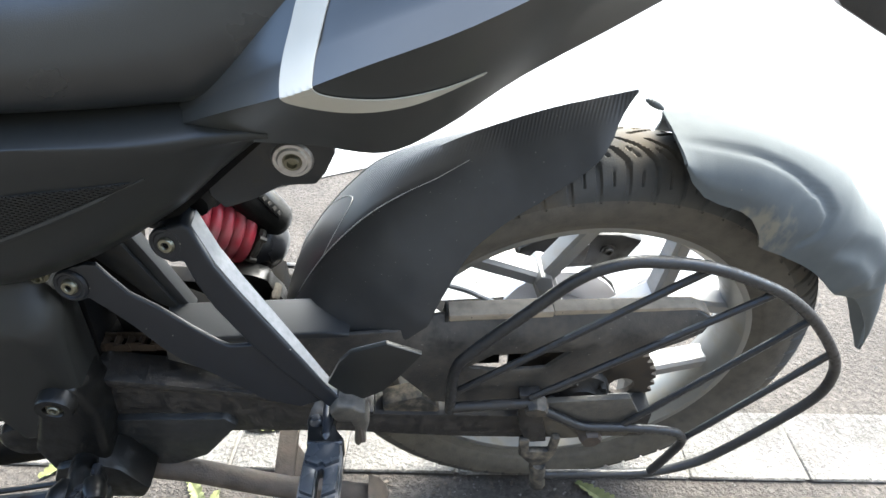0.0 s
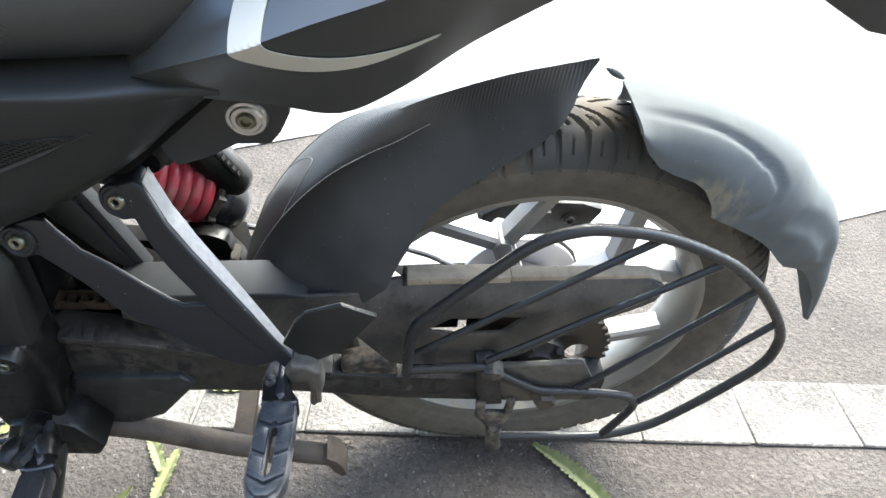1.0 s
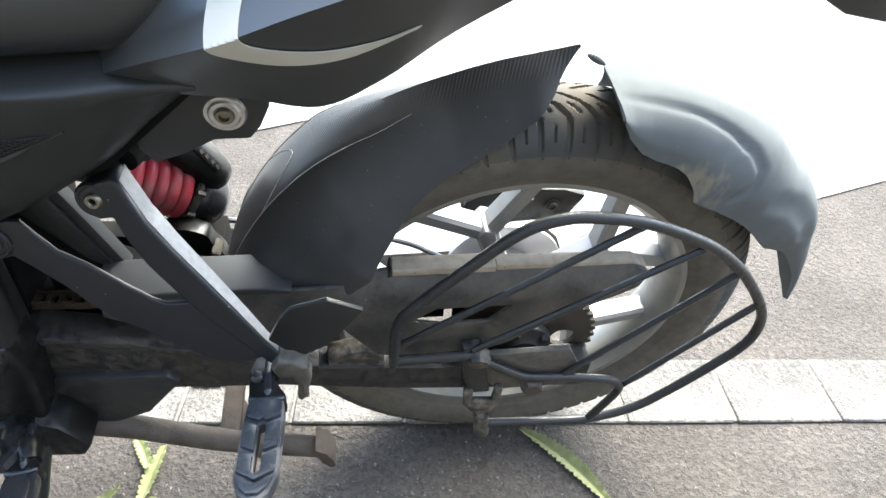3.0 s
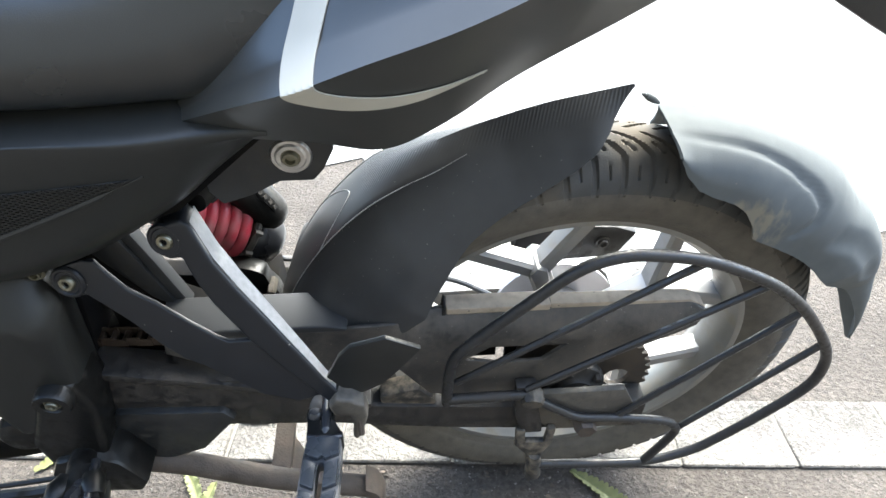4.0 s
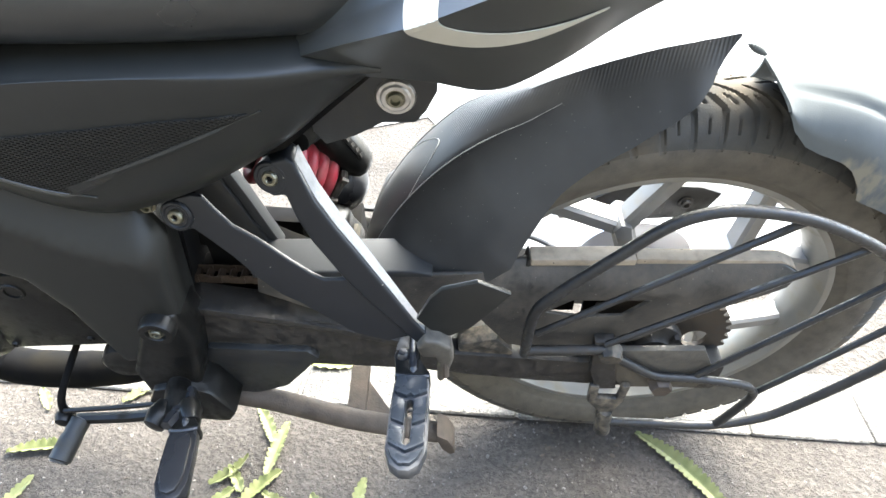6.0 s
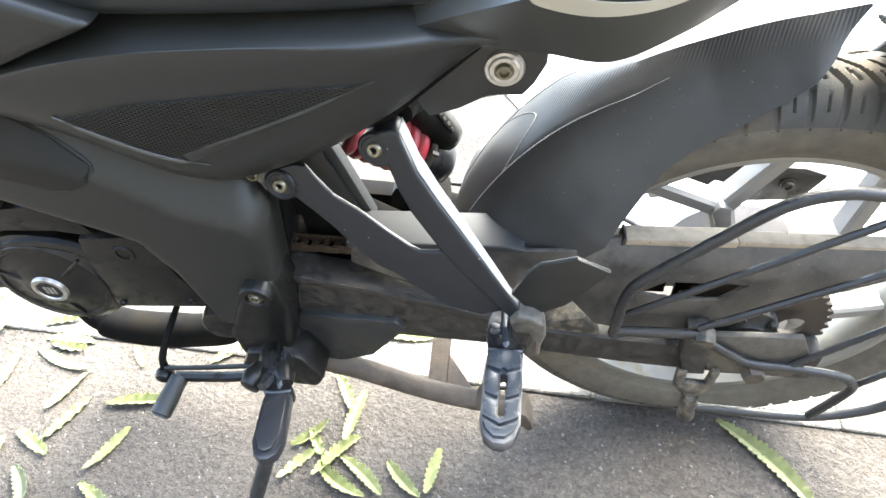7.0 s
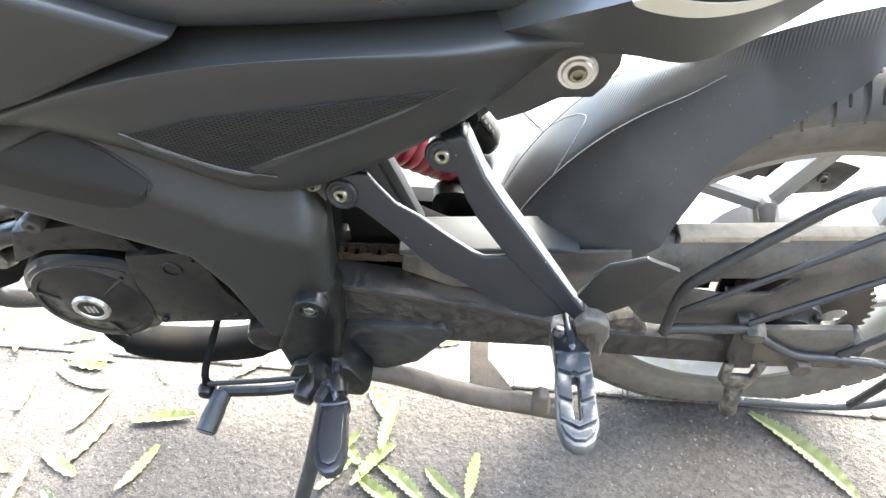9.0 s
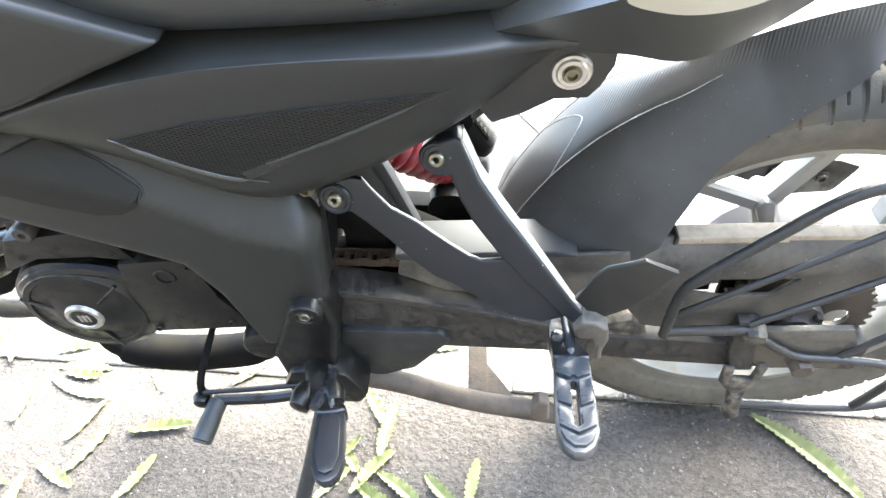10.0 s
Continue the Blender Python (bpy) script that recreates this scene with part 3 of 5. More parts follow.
def rear_fender():
    bm = bmesh.new()
    rows = []
    n, half_n = 190, 34
    channels = ([(84, 0.36), (74, 0.37), (66, 0.39), (59, 0.42), (54.5, 0.48), (51.5, 0.58), (51, 0.72), (52, 0.84)], [(42, 0.70), (36, 0.60), (30, 0.58), (24, 0.66)])

    def pressed(ang, t):
        """Depth of the pressed channels at a place of the shell."""
        deep = 0.0
        p = Vector((ang * 0.0063, t * 0.105))
        for line, depth, reach in zip(channels, (0.0048, 0.0042), (0.0085, 0.019)):
            best = 1.0
            for (a0, t0), (a1, t1) in zip(line, line[1:]):
                a, b = Vector((a0 * 0.0063, t0 * 0.105)), Vector((a1 * 0.0063, t1 * 0.105))
                k = max(0, min(1, (p - a).dot(b - a) / (b - a).length_squared))
                best = min(best, (p - a - (b - a) * k).length)
            deep = max(deep, depth * (0.5 + 0.5 * math.cos(math.pi * min(1, best / reach))))
        return deep

    for i in range(n + 1):
        ang = 82 - 89 * i / n
        top = ramp(ang, [-7, -1.5, 5.4, 14, 20, 25, 30, 36.7, 40, 43, 48, 52.4, 57.6, 63.8, 69.4, 74.4, 82], [0.434, 0.419, 0.406, 0.396, 0.393, 0.390, 0.386, 0.380, 0.374, 0.3725, 0.3745, 0.370, 0.3635, 0.359, 0.356, 0.352, 0.346])
        edge = ramp(ang, [-7, 0, 8, 17, 24, 29, 33, 41, 49, 56, 58.5, 61, 65, 68, 73, 76.4, 79.8, 82], [0.433, 0.404, 0.374, 0.345, 0.322, 0.306, 0.300, 0.294, 0.286, 0.279, 0.278, 0.289, 0.300, 0.304, 0.305, 0.309, 0.322, 0.338])
        wide = ramp(ang, [-7, 0, 8, 17, 24, 30, 50, 82], [0.004, 0.018, 0.030, 0.041, 0.062, 0.076, 0.084, 0.080])
        half = []
        for k in range(half_n + 1):
            t = k / half_n
            y = wide * math.sin(min(1, t * 1.15) * math.pi / 2)
            r = top - (top - edge) * max(0, (t - 0.12) / 0.88) ** 1.7
            deep = pressed(ang, t) * ramp(ang, [55, 68, 76, 81.5], [1, 0.75, 0.45, 0.1])
            half.append((y - 0.5 * deep, r - deep))
        far = [(0.9 * wide * k / half_n, top - 0.75 * wide * k / half_n) for k in range(1, half_n + 1)]
        full = [(-y, r) for y, r in half[::-1]] + far
        back = 9 * max(0, ang - 58) / 24
        rows.append([bm.verts.new((polar(r, ang - back * max(0, y) / wide)[0], y, polar(r, ang - back * max(0, y) / wide)[1])) for y, r in full])
    for a, b in zip(rows, rows[1:]):
        for k in range(len(a) - 1):
            bm.faces.new((a[k], a[k + 1], b[k + 1], b[k]))
    bmesh.ops.recalc_face_normals(bm, faces=bm.faces[:])
    if sum(f.normal.z for f in bm.faces) < 0:
        bmesh.ops.reverse_faces(bm, faces=bm.faces[:])
    fender = part("rear_fender", thickened(bm, 0.003), M_FENDER, bike, "faded grey plastic rear fender with mud-stained edge", smooth=32)
    tab = [(polar(0.3475 + 0.0018 * k, 81.8 + 0.7 * k)[0], 0.0, polar(0.3475 + 0.0018 * k, 81.8 + 0.7 * k)[1]) for k in range(6)]
    part("fender_tab", tube(tab, [0.001, 0.0022, 0.0032, 0.0036, 0.0036, 0.0032, 0.0022, 0.0010], 10), M_FENDER, fender)
    return fender


rear_fender()

# swingarm, chain guard and axle plates
part("swingarm", plate([(-0.60, 0.100), (-0.518, 0.106), (-0.383, 0.084), (-0.30, 0.045), (-0.25, 0.020), (-0.05, -0.004), (0.09, -0.01), (0.09, -0.064), (-0.05, -0.054), (-0.14, -0.043), (-0.216, -0.030), (-0.29, -0.015), (-0.40, -0.005), (-0.54, 0.0), (-0.60, 0.02)], -0.115, -0.082, 0.006), M_DIRTY, bike, "dusty black box-section swingarm")
part("swingarm_flange", plate([(-0.560, 0.122), (-0.511, 0.113), (-0.432, 0.094), (-0.364, 0.074), (-0.293, 0.048), (-0.245, 0.030), (-0.245, 0.020), (-0.293, 0.036), (-0.364, 0.062), (-0.432, 0.082), (-0.511, 0.100), (-0.560, 0.108)], -0.119, -0.080, 0.004), M_DIRTY, bike, "dusty speckled ridge along the swingarm")
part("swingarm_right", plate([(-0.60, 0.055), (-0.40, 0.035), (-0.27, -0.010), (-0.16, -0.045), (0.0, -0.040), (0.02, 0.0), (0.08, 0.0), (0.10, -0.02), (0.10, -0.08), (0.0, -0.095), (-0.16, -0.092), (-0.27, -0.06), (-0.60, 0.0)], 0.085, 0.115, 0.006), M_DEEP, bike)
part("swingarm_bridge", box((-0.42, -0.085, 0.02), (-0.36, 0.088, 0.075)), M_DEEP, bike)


def chain_guard():
    side = [(-0.445, 0.157), (-0.276, 0.157), (-0.178, 0.160), (-0.05, 0.1625), (0.100, 0.158), (0.122, 0.147), (0.112, 0.132), (0.075, 0.112), (0.025, 0.081), (-0.028, 0.037), (-0.062, 0.023), (-0.148, 0.023), (-0.178, 0.030), (-0.215, 0.085), (-0.30, 0.085), (-0.40, 0.10), (-0.45, 0.13)]
    slot = [(-0.139, 0.092), (-0.112, 0.113), (-0.028, 0.112), (-0.053, 0.085), (-0.1, 0.083)]
    face = refined(plate(side, -0.108, -0.103, 0.0015, [slot]), 0.012)
    for v in face.verts:
        v.co.y += 0.019 * max(0, (v.co.z - 0.116) / 0.044) ** 2.2 * ramp(v.co.x, [-0.215, -0.175], [0, 1])
    guard = part("chain_guard", face, M_GUARDFACE, bike, "dusty black chain guard with a long slot")
    part("guard_ledge", plate([(-0.450, 0.163), (-0.285, 0.163), (-0.262, 0.158), (-0.262, 0.153), (-0.450, 0.153)], -0.1085, -0.060, 0.005, segments=3), M_SMOOTH, guard)
    # Two added dark sheets that stand for the shade behind the slot.
    part("slot_shade", plate([(-0.165, 0.118), (-0.098, 0.118), (-0.096, 0.04), (-0.165, 0.04)], -0.066, -0.060, 0.001), M_DEEP, guard)
    part("slot_shade", plate([(-0.086, 0.118), (0.0, 0.110), (-0.02, 0.03), (-0.086, 0.03)], -0.068, -0.062, 0.001), M_DEEP, guard)
    part("gusset", plate([(-0.202, 0.040), (-0.190, 0.042), (-0.170, 0.016), (-0.172, -0.004), (-0.200, 0.004), (-0.235, 0.016), (-0.236, 0.030)], -0.110, -0.086, 0.003), M_FLAKY, guard, "flaking dusty gusset")
    part("guard_ledge", plate([(-0.160, 0.1645), (-0.05, 0.1645), (-0.05, 0.155), (-0.160, 0.155)], -0.0945, -0.074, 0.002), M_LEDGE, guard)
    part("guard_ledge", plate([(-0.0495, 0.1635), (0.102, 0.1595), (0.121, 0.148), (0.117, 0.141), (0.100, 0.150), (-0.0495, 0.154)], -0.0925, -0.076, 0.002), M_LEDGE, guard)
    part("guard_end", plate([(-0.168, 0.136), (-0.1605, 0.132), (-0.1605, 0.166), (-0.1625, 0.166)], -0.094, -0.074, 0.001), M_DIRTY, guard)
    return guard


chain_guard()
axle = part("axle_plate", plate([(-0.05, 0.036), (0.050, 0.037), (0.070, -0.003), (0.062, -0.045), (-0.03, -0.045), (-0.055, -0.01)], -0.122, -0.114, 0.0015), M_AXLE, bike, "dusty steel chain adjuster plate")
part("axle_nut", lathe([(0.001, -0.140), (0.012, -0.140), (0.014, -0.136), (0.014, -0.124), (0.018, -0.121), (0.018, -0.1)], (0.01, 0, -0.025), sides=6), M_RUST, axle)


def link_chain(start, end):
    """One run of the drive chain: side plates and rollers."""
    bm = bmesh.new()
    a, b = Vector((start[0], -0.077, start[1])), Vector((end[0], -0.077, end[1]))
    count = int((b - a).length / 0.0127)
    d = (b - a).normalized()
    up = Vector((-d.z, 0, d.x))
    for i in range(count):
        c = a + d * 0.0127 * i
        tube([c + Vector((0, -0.006, 0)), c + Vector((0, 0.006, 0))], 0.0042, 6, bm=bm)
        for s in (-1, 1):
            off = Vector((0, s * (0.0085 if i % 2 else 0.0068), 0))
            ring = []
            for u, v in ((-0.002, -0.0062), (0.0147, -0.0062), (0.0147, 0.0062), (-0.002, 0.0062)):
                ring.append(c + off + d * u + up * v * (0.8 if i % 2 else 1))
            f = [bm.verts.new(p) for p in ring]
            g = [bm.verts.new(p + Vector((0, 0.0015, 0))) for p in ring]
            bm.faces.new(f)
            bm.faces.new(g[::-1])
            for k in range(4):
                bm.faces.new((f[k], f[(k + 1) % 4], g[(k + 1) % 4], g[k]))
    return part("drive_chain", bm, M_CHAIN, bike, "greasy brown roller chain")


link_chain((-0.60, 0.128), (0.0, 0.096))
link_chain((-0.60, 0.055), (0.0, -0.094))


def leg_guard():
    y = -0.130
    loop = [(-0.160, 0.043), (-0.156, 0.117), (-0.138, 0.150), (-0.087, 0.208), (-0.045, 0.252), (-0.01, 0.268), (0.024, 0.269), (0.080, 0.257), (0.145, 0.226), (0.187, 0.194), (0.219, 0.160), (0.254, 0.112), (0.268, 0.075), (0.266, 0.034), (0.236, -0.019), (0.195, -0.077), (0.162, -0.110), (0.106, -0.130), (0.034, -0.126), (-0.04, -0.119)]
    guard = part("leg_guard", tube([(x, y, z) for x, z in loop], 0.0060, 12), M_GUARD, bike, "black bent-tube leg guard beside the rear wheel")
    for a, b in (((0.078, 0.256), (-0.150, 0.080)), ((0.151, 0.218), (-0.070, 0.058)), ((0.203, 0.175), (0.048, -0.009)), ((0.250, 0.116), (0.130, -0.052))):
        part("bar", tube([(a[0], y + 0.002, a[1]), (b[0], y + 0.002, b[1])], 0.0041, 8), M_GUARD, guard)
    part("bar", tube([(-0.072, y, 0.050), (-0.05, y, 0.032), (-0.025, y, 0.012), (0.001, y, -0.005), (0.049, y, -0.012), (0.103, y, -0.024), (0.124, y, -0.037), (0.130, y, -0.06), (0.108, y, -0.127)], 0.0056, 10), M_GUARD, guard)
    part("bar", tube([(-0.158, y, 0.050), (-0.07, y, 0.051)], 0.0062, 10), M_DIRTY, guard)
    part("bracket", plate([(-0.082, 0.062), (-0.058, 0.062), (-0.048, 0.0), (-0.040, -0.04), (-0.066, -0.04), (-0.078, 0.0)], -0.128, -0.114, 0.003), M_DIRTY, guard)
    part("bracket", plate([(-0.074, -0.030), (-0.062, -0.030), (-0.060, -0.058), (-0.036, -0.060), (-0.034, -0.030), (-0.024, -0.030), (-0.026, -0.066), (-0.034, -0.090), (-0.034, -0.112), (-0.054, -0.112), (-0.056, -0.090), (-0.072, -0.066)], -0.131, -0.122, 0.003), M_FLAKY, guard, "dusty forked bracket")
    part("bracket", tube([(-0.044, y, -0.092), (-0.043, y, -0.118), (-0.041, y, -0.142)], [0.008, 0.010, 0.011], 10), M_FLAKY, guard)
    part("clamp_bolt", lathe([(0.001, -0.010), (0.012, -0.010), (0.014, -0.006), (0.014, 0.006), (0.010, 0.010), (0.001, 0.010)], (-0.063, -0.130, 0.046), (0.1, 1, 0.2), 8), M_FLAKY, guard)
    return guard


leg_guard()

# ---- body panels ----


def skin(outline, on, out, thick, cuts=4):
    """A thin piece with the outline (x, z), laid on the surface that on() finds."""
    bm = bmesh.new()
    bm.faces.new([bm.verts.new((x, 0, z)) for x, z in outline])
    bmesh.ops.triangulate(bm, faces=bm.faces[:])
    bmesh.ops.subdivide_edges(bm, edges=bm.edges[:], cuts=cuts, use_grid_fill=True)
    for v in bm.verts:
        v.co = on(v.co.x, v.co.z, out)
    bmesh.ops.recalc_face_normals(bm, faces=bm.faces[:])
    if sum(f.normal.y for f in bm.faces) > 0:
        bmesh.ops.reverse_faces(bm, faces=bm.faces[:])
    return thickened(bm, thick)



def side_panel():
    xs = [-0.80, -0.74, -0.65, -0.56, -0.47, -0.38, -0.33, -0.29]
    crest = [0.368, 0.384, 0.410, 0.425, 0.430, 0.431, 0.430, 0.428]
    low = [0.362, 0.368, 0.326, 0.272, 0.293, 0.345, 0.385, 0.420]
    rows = []
    for y, up in ((-0.10, 0.030), (-0.118, 0.016), (-0.140, 0.008), (-0.164, 0.002), (-0.168, -0.004)):
        rows.append([(x, y if k < 6 else y * (0.98 - 0.04 * (k - 5)), c + up) for k, (x, c) in enumerate(zip(xs, crest))])
    for t, y in ((0.30, -0.164), (0.62, -0.157), (0.85, -0.148), (1.0, -0.130)):
        rows.append([(x, y if k < 6 else y * (0.98 - 0.04 * (k - 5)), c + (b - c) * t) for k, (x, c, b) in enumerate(zip(xs, crest, low))])
    bm = sheet(rows, 0.004)
    tree = BVHTree.FromBMesh(bm)
    other = mirrored(bm)
    panel = part("side_panel", bm, M_SATIN, bike, "satin black side panel with a mesh vent")
    part("side_panel", other, M_SATIN, bike)

    def on(x, z, out=0.0):
        hit = tree.ray_cast(Vector((x, -1, z)), Vector((0, 1, 0)))
        return Vector((x, (hit[0].y if hit[0] else -0.15) - out, z))

    # vent: a dark inset with a diamond lattice, a raised lip along its lower sides
    edge = [(-0.633, 0.364), (-0.571, 0.381), (-0.445, 0.395), (-0.385, 0.400), (-0.465, 0.362), (-0.548, 0.327), (-0.543, 0.316), (-0.595, 0.338)]
    vent = part("vent", skin(edge, on, 0.0012, 0.001), M_PLASTIC, panel, "dark diamond-mesh vent")
    lattice = bmesh.new()
    for sign in (-1, 1):
        d = Vector((math.cos(radians(24)), sign * math.sin(radians(24))))
        nrm = Vector((-d.y, d.x))
        for k in range(-60, 61):
            origin = Vector((-0.51, 0.355)) + nrm * k * 0.0029
            cuts = []
            for (ax, az), (bx, bz) in zip(edge, edge[1:] + edge[:1]):
                a, e = Vector((ax, az)), Vector((bx - ax, bz - az))
                det = d.x * -e.y + d.y * e.x
                if abs(det) < 1e-9:
                    continue
                r = a - origin
                s = (r.x * -e.y + r.y * e.x) / det
                t = (d.x * r.y - d.y * r.x) / det
                if 0 <= t < 1:
                    cuts.append(s)
            cuts.sort()
            for s0, s1 in zip(cuts[::2], cuts[1::2]):
                if s1 - s0 > 0.004:
                    n = max(1, int((s1 - s0) / 0.02))
                    tube([on(*(origin + d * (s0 + (s1 - s0) * i / n)), 0.0018) for i in range(n + 1)], 0.00055, 4, bm=lattice, smooth=False)
    part("lattice", lattice, M_COVER, vent)
    part("vent_lip", tube([on(x, z, 0.001) for x, z in ((-0.640, 0.366), (-0.600, 0.340), (-0.565, 0.322), (-0.530, 0.312))], [0.0008, 0.0028, 0.003, 0.0008], 8), M_GLOSS, panel)
    part("vent_lip", tube([on(x, z, 0.0005) for x, z in ((-0.553, 0.324), (-0.484, 0.352), (-0.43, 0.376), (-0.375, 0.402))], [0.0008, 0.003, 0.003, 0.0008], 8), M_SATIN, panel)
    return panel


panel = side_panel()


def seat():
    rows = []
    for y, z, up in ((-0.120, 0.438, 0), (-0.140, 0.442, 0), (-0.154, 0.452, 0.05), (-0.160, 0.470, 0.15), (-0.158, 0.490, 0.4), (-0.148, 0.510, 0.7), (-0.128, 0.527, 0.9), (-0.09, 0.538, 1), (-0.045, 0.542, 1), (0, 0.543, 1)):
        rows.append([(x, y * wide, z + up * rise + lift) for x, wide, rise, lift in ((-0.76, 0.85, 0.06, 0), (-0.66, 0.93, 0.035, 0), (-0.56, 1.0, 0.015, 0), (-0.45, 1.0, 0.0, 0), (-0.37, 0.96, 0.004, 0), (-0.30, 0.86, 0.03, 0), (-0.22, 0.78, 0.055, 0.025), (-0.12, 0.75, 0.05, 0.09), (0.03, 0.5, 0.03, 0.17))])
    bm = sheet(rows, 0.003)
    other = mirrored(bm)
    for v in other.verts:
        v.co.y += 0.0005
    s = part("seat", bm, M_SEAT, bike, "smooth black vinyl seat")
    part("seat_side", other, M_SEAT, s)
    return s


seat()
part("tank_panel", plate([(-0.88, 0.54), (-0.66, 0.486), (-0.60, 0.464), (-0.560, 0.449), (-0.617, 0.429), (-0.680, 0.405), (-0.78, 0.376), (-0.90, 0.40)], -0.172, -0.130, 0.007, segments=3), M_COVER, bike, "satin black pointed tank panel")



def unseen_tank():
    """The fuel tank's unseen run forwards from its side panels, added to shade the ground."""
    rows = []
    for y, z, f in ((-0.135, 0.40, 0), (-0.150, 0.45, 0.2), (-0.150, 0.50, 0.5), (-0.125, 0.56, 0.8), (-0.07, 0.60, 1), (0.0, 0.61, 1), (0.07, 0.60, 1), (0.125, 0.56, 0.8), (0.150, 0.50, 0.5), (0.150, 0.45, 0.2), (0.135, 0.40, 0)):
        rows.append([(x, y * w, z + f * up) for x, w, up in ((-0.80, 0.6, -0.03), (-0.90, 0.95, 0.03), (-1.05, 1.1, 0.06), (-1.20, 1.05, 0.05), (-1.32, 0.6, 0.0))])
    bm = sheet(rows, 0.003, 3)
    return part("unseen_tank", bm, M_SATIN, bike)


unseen_tank()


def tail_cowl():
    low = [(-0.357, -0.137, 0.4245), (-0.312, -0.143, 0.4175), (-0.260, -0.143, 0.4115), (-0.212, -0.143, 0.4040), (-0.168, -0.142, 0.425), (-0.120, -0.141, 0.460), (-0.036, -0.138, 0.508), (0.13, -0.11, 0.595)]
    crease = [(-0.359, -0.139, 0.4265), (-0.312, -0.165, 0.453), (-0.263, -0.184, 0.476), (-0.220, -0.190, 0.495), (-0.159, -0.189, 0.517), (-0.088, -0.182, 0.549), (0.0, -0.165, 0.592), (0.13, -0.13, 0.645)]
    mid = [(-0.354, -0.134, 0.433), (-0.300, -0.150, 0.467), (-0.250, -0.158, 0.494), (-0.207, -0.160, 0.511), (-0.147, -0.160, 0.534), (-0.074, -0.152, 0.567), (0.01, -0.136, 0.604), (0.14, -0.105, 0.655)]
    top = [(-0.290, -0.112, 0.515), (-0.250, -0.116, 0.535), (-0.212, -0.118, 0.553), (-0.172, -0.118, 0.566), (-0.122, -0.118, 0.588), (-0.052, -0.110, 0.617), (0.02, -0.095, 0.645), (0.15, -0.07, 0.69)]
    under = [(-0.350, -0.10, 0.428), (-0.305, -0.10, 0.421), (-0.256, -0.10, 0.415), (-0.210, -0.10, 0.410), (-0.166, -0.10, 0.430), (-0.118, -0.09, 0.465), (-0.034, -0.08, 0.512), (0.13, -0.07, 0.60)]
    lower = [tuple((a + b) / 2 for a, b in zip(p, q)) for p, q in zip(low, crease)]
    bm = sheet([under, low, lower, crease, mid, top], 0.003, facets=True)
    tree = BVHTree.FromBMesh(bm)
    other = mirrored(bm)
    cowl = part("tail_cowl", bm, M_GLOSS, bike, "glossy black tail cowl with a champagne stripe")
    part("tail_cowl", other, M_GLOSS, bike)
    # the stripe lies on the cowl
    outer = curve([(-0.230, 0, 0.533), (-0.254, 0, 0.520), (-0.264, 0, 0.500), (-0.271, 0, 0.477), (-0.262, 0, 0.465), (-0.229, 0, 0.455), (-0.19, 0, 0.457), (-0.148, 0, 0.474)], 16)
    inner = curve([(-0.228, 0, 0.534), (-0.236, 0, 0.521), (-0.243, 0, 0.506), (-0.250, 0, 0.482), (-0.238, 0, 0.471), (-0.206, 0, 0.465), (-0.172, 0, 0.468), (-0.146, 0, 0.476)], 16)
    sb = bmesh.new()
    rows = []
    for a, b in zip(outer, inner):
        row = []
        for k in range(33):
            p = a.lerp(b, k / 32)
            hit = tree.ray_cast(Vector((p.x, -1, p.z)), Vector((0, 1, 0)))
            y = hit[0].y if hit[0] else -0.16
            row.append((p.x, y, p.z))
        rows.append(row)
    net = np.array(rows)
    skin_y = net[:, :, 1].copy()
    for _ in range(10):
        deep = np.pad(net[:, :, 1], 1, mode="edge")
        net[:, :, 1] = (deep[:-2, 1:-1] + deep[2:, 1:-1] + deep[1:-1, :-2] + deep[1:-1, 2:]) / 4
    net[:, :, 1] = np.minimum(net[:, :, 1] - 0.0020, skin_y - 0.0016)
    rows = [[sb.verts.new(p) for p in row] for row in net.tolist()]
    for a, b in zip(rows, rows[1:]):
        for k in range(32):
            sb.faces.new((a[k], a[k + 1], b[k + 1], b[k]))
    bmesh.ops.recalc_face_normals(sb, faces=sb.faces[:])
    if sum(f.normal.y for f in sb.faces) > 0:
        bmesh.ops.reverse_faces(sb, faces=sb.faces[:])
    part("stripe", thickened(sb, 0.001), M_STRIPE, cowl, "champagne silver curved stripe")
    return cowl


tail_cowl()
# Near-black block that fills in the shade under the seat.
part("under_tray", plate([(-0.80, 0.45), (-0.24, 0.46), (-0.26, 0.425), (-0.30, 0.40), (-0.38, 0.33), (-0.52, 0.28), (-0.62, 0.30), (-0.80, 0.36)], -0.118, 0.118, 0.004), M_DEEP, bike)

# frame spar cover


def spar_bow(x, z):
    """The cover leans in towards its upper edge and tucks under below."""
    t = ramp(x, [-0.92, -0.82, -0.734, -0.647, -0.581, -0.534, -0.512], [0.44, 0.41, 0.374, 0.338, 0.292, 0.276, 0.262]) - z
    edge = 0.85 * max(0, 0.044 - t)
    end = 0.022 * min(1.2, max(0, (x + 0.534) / 0.024)) ** 2.4
    facet = 0.28 * max(0, (x + 0.560) * 0.747 + (z - 0.280) * 0.664) if x > -0.60 and z > 0.20 else 0.0
    return min(0.05, edge + 0.03 * max(0, t - 0.06) + end + facet)


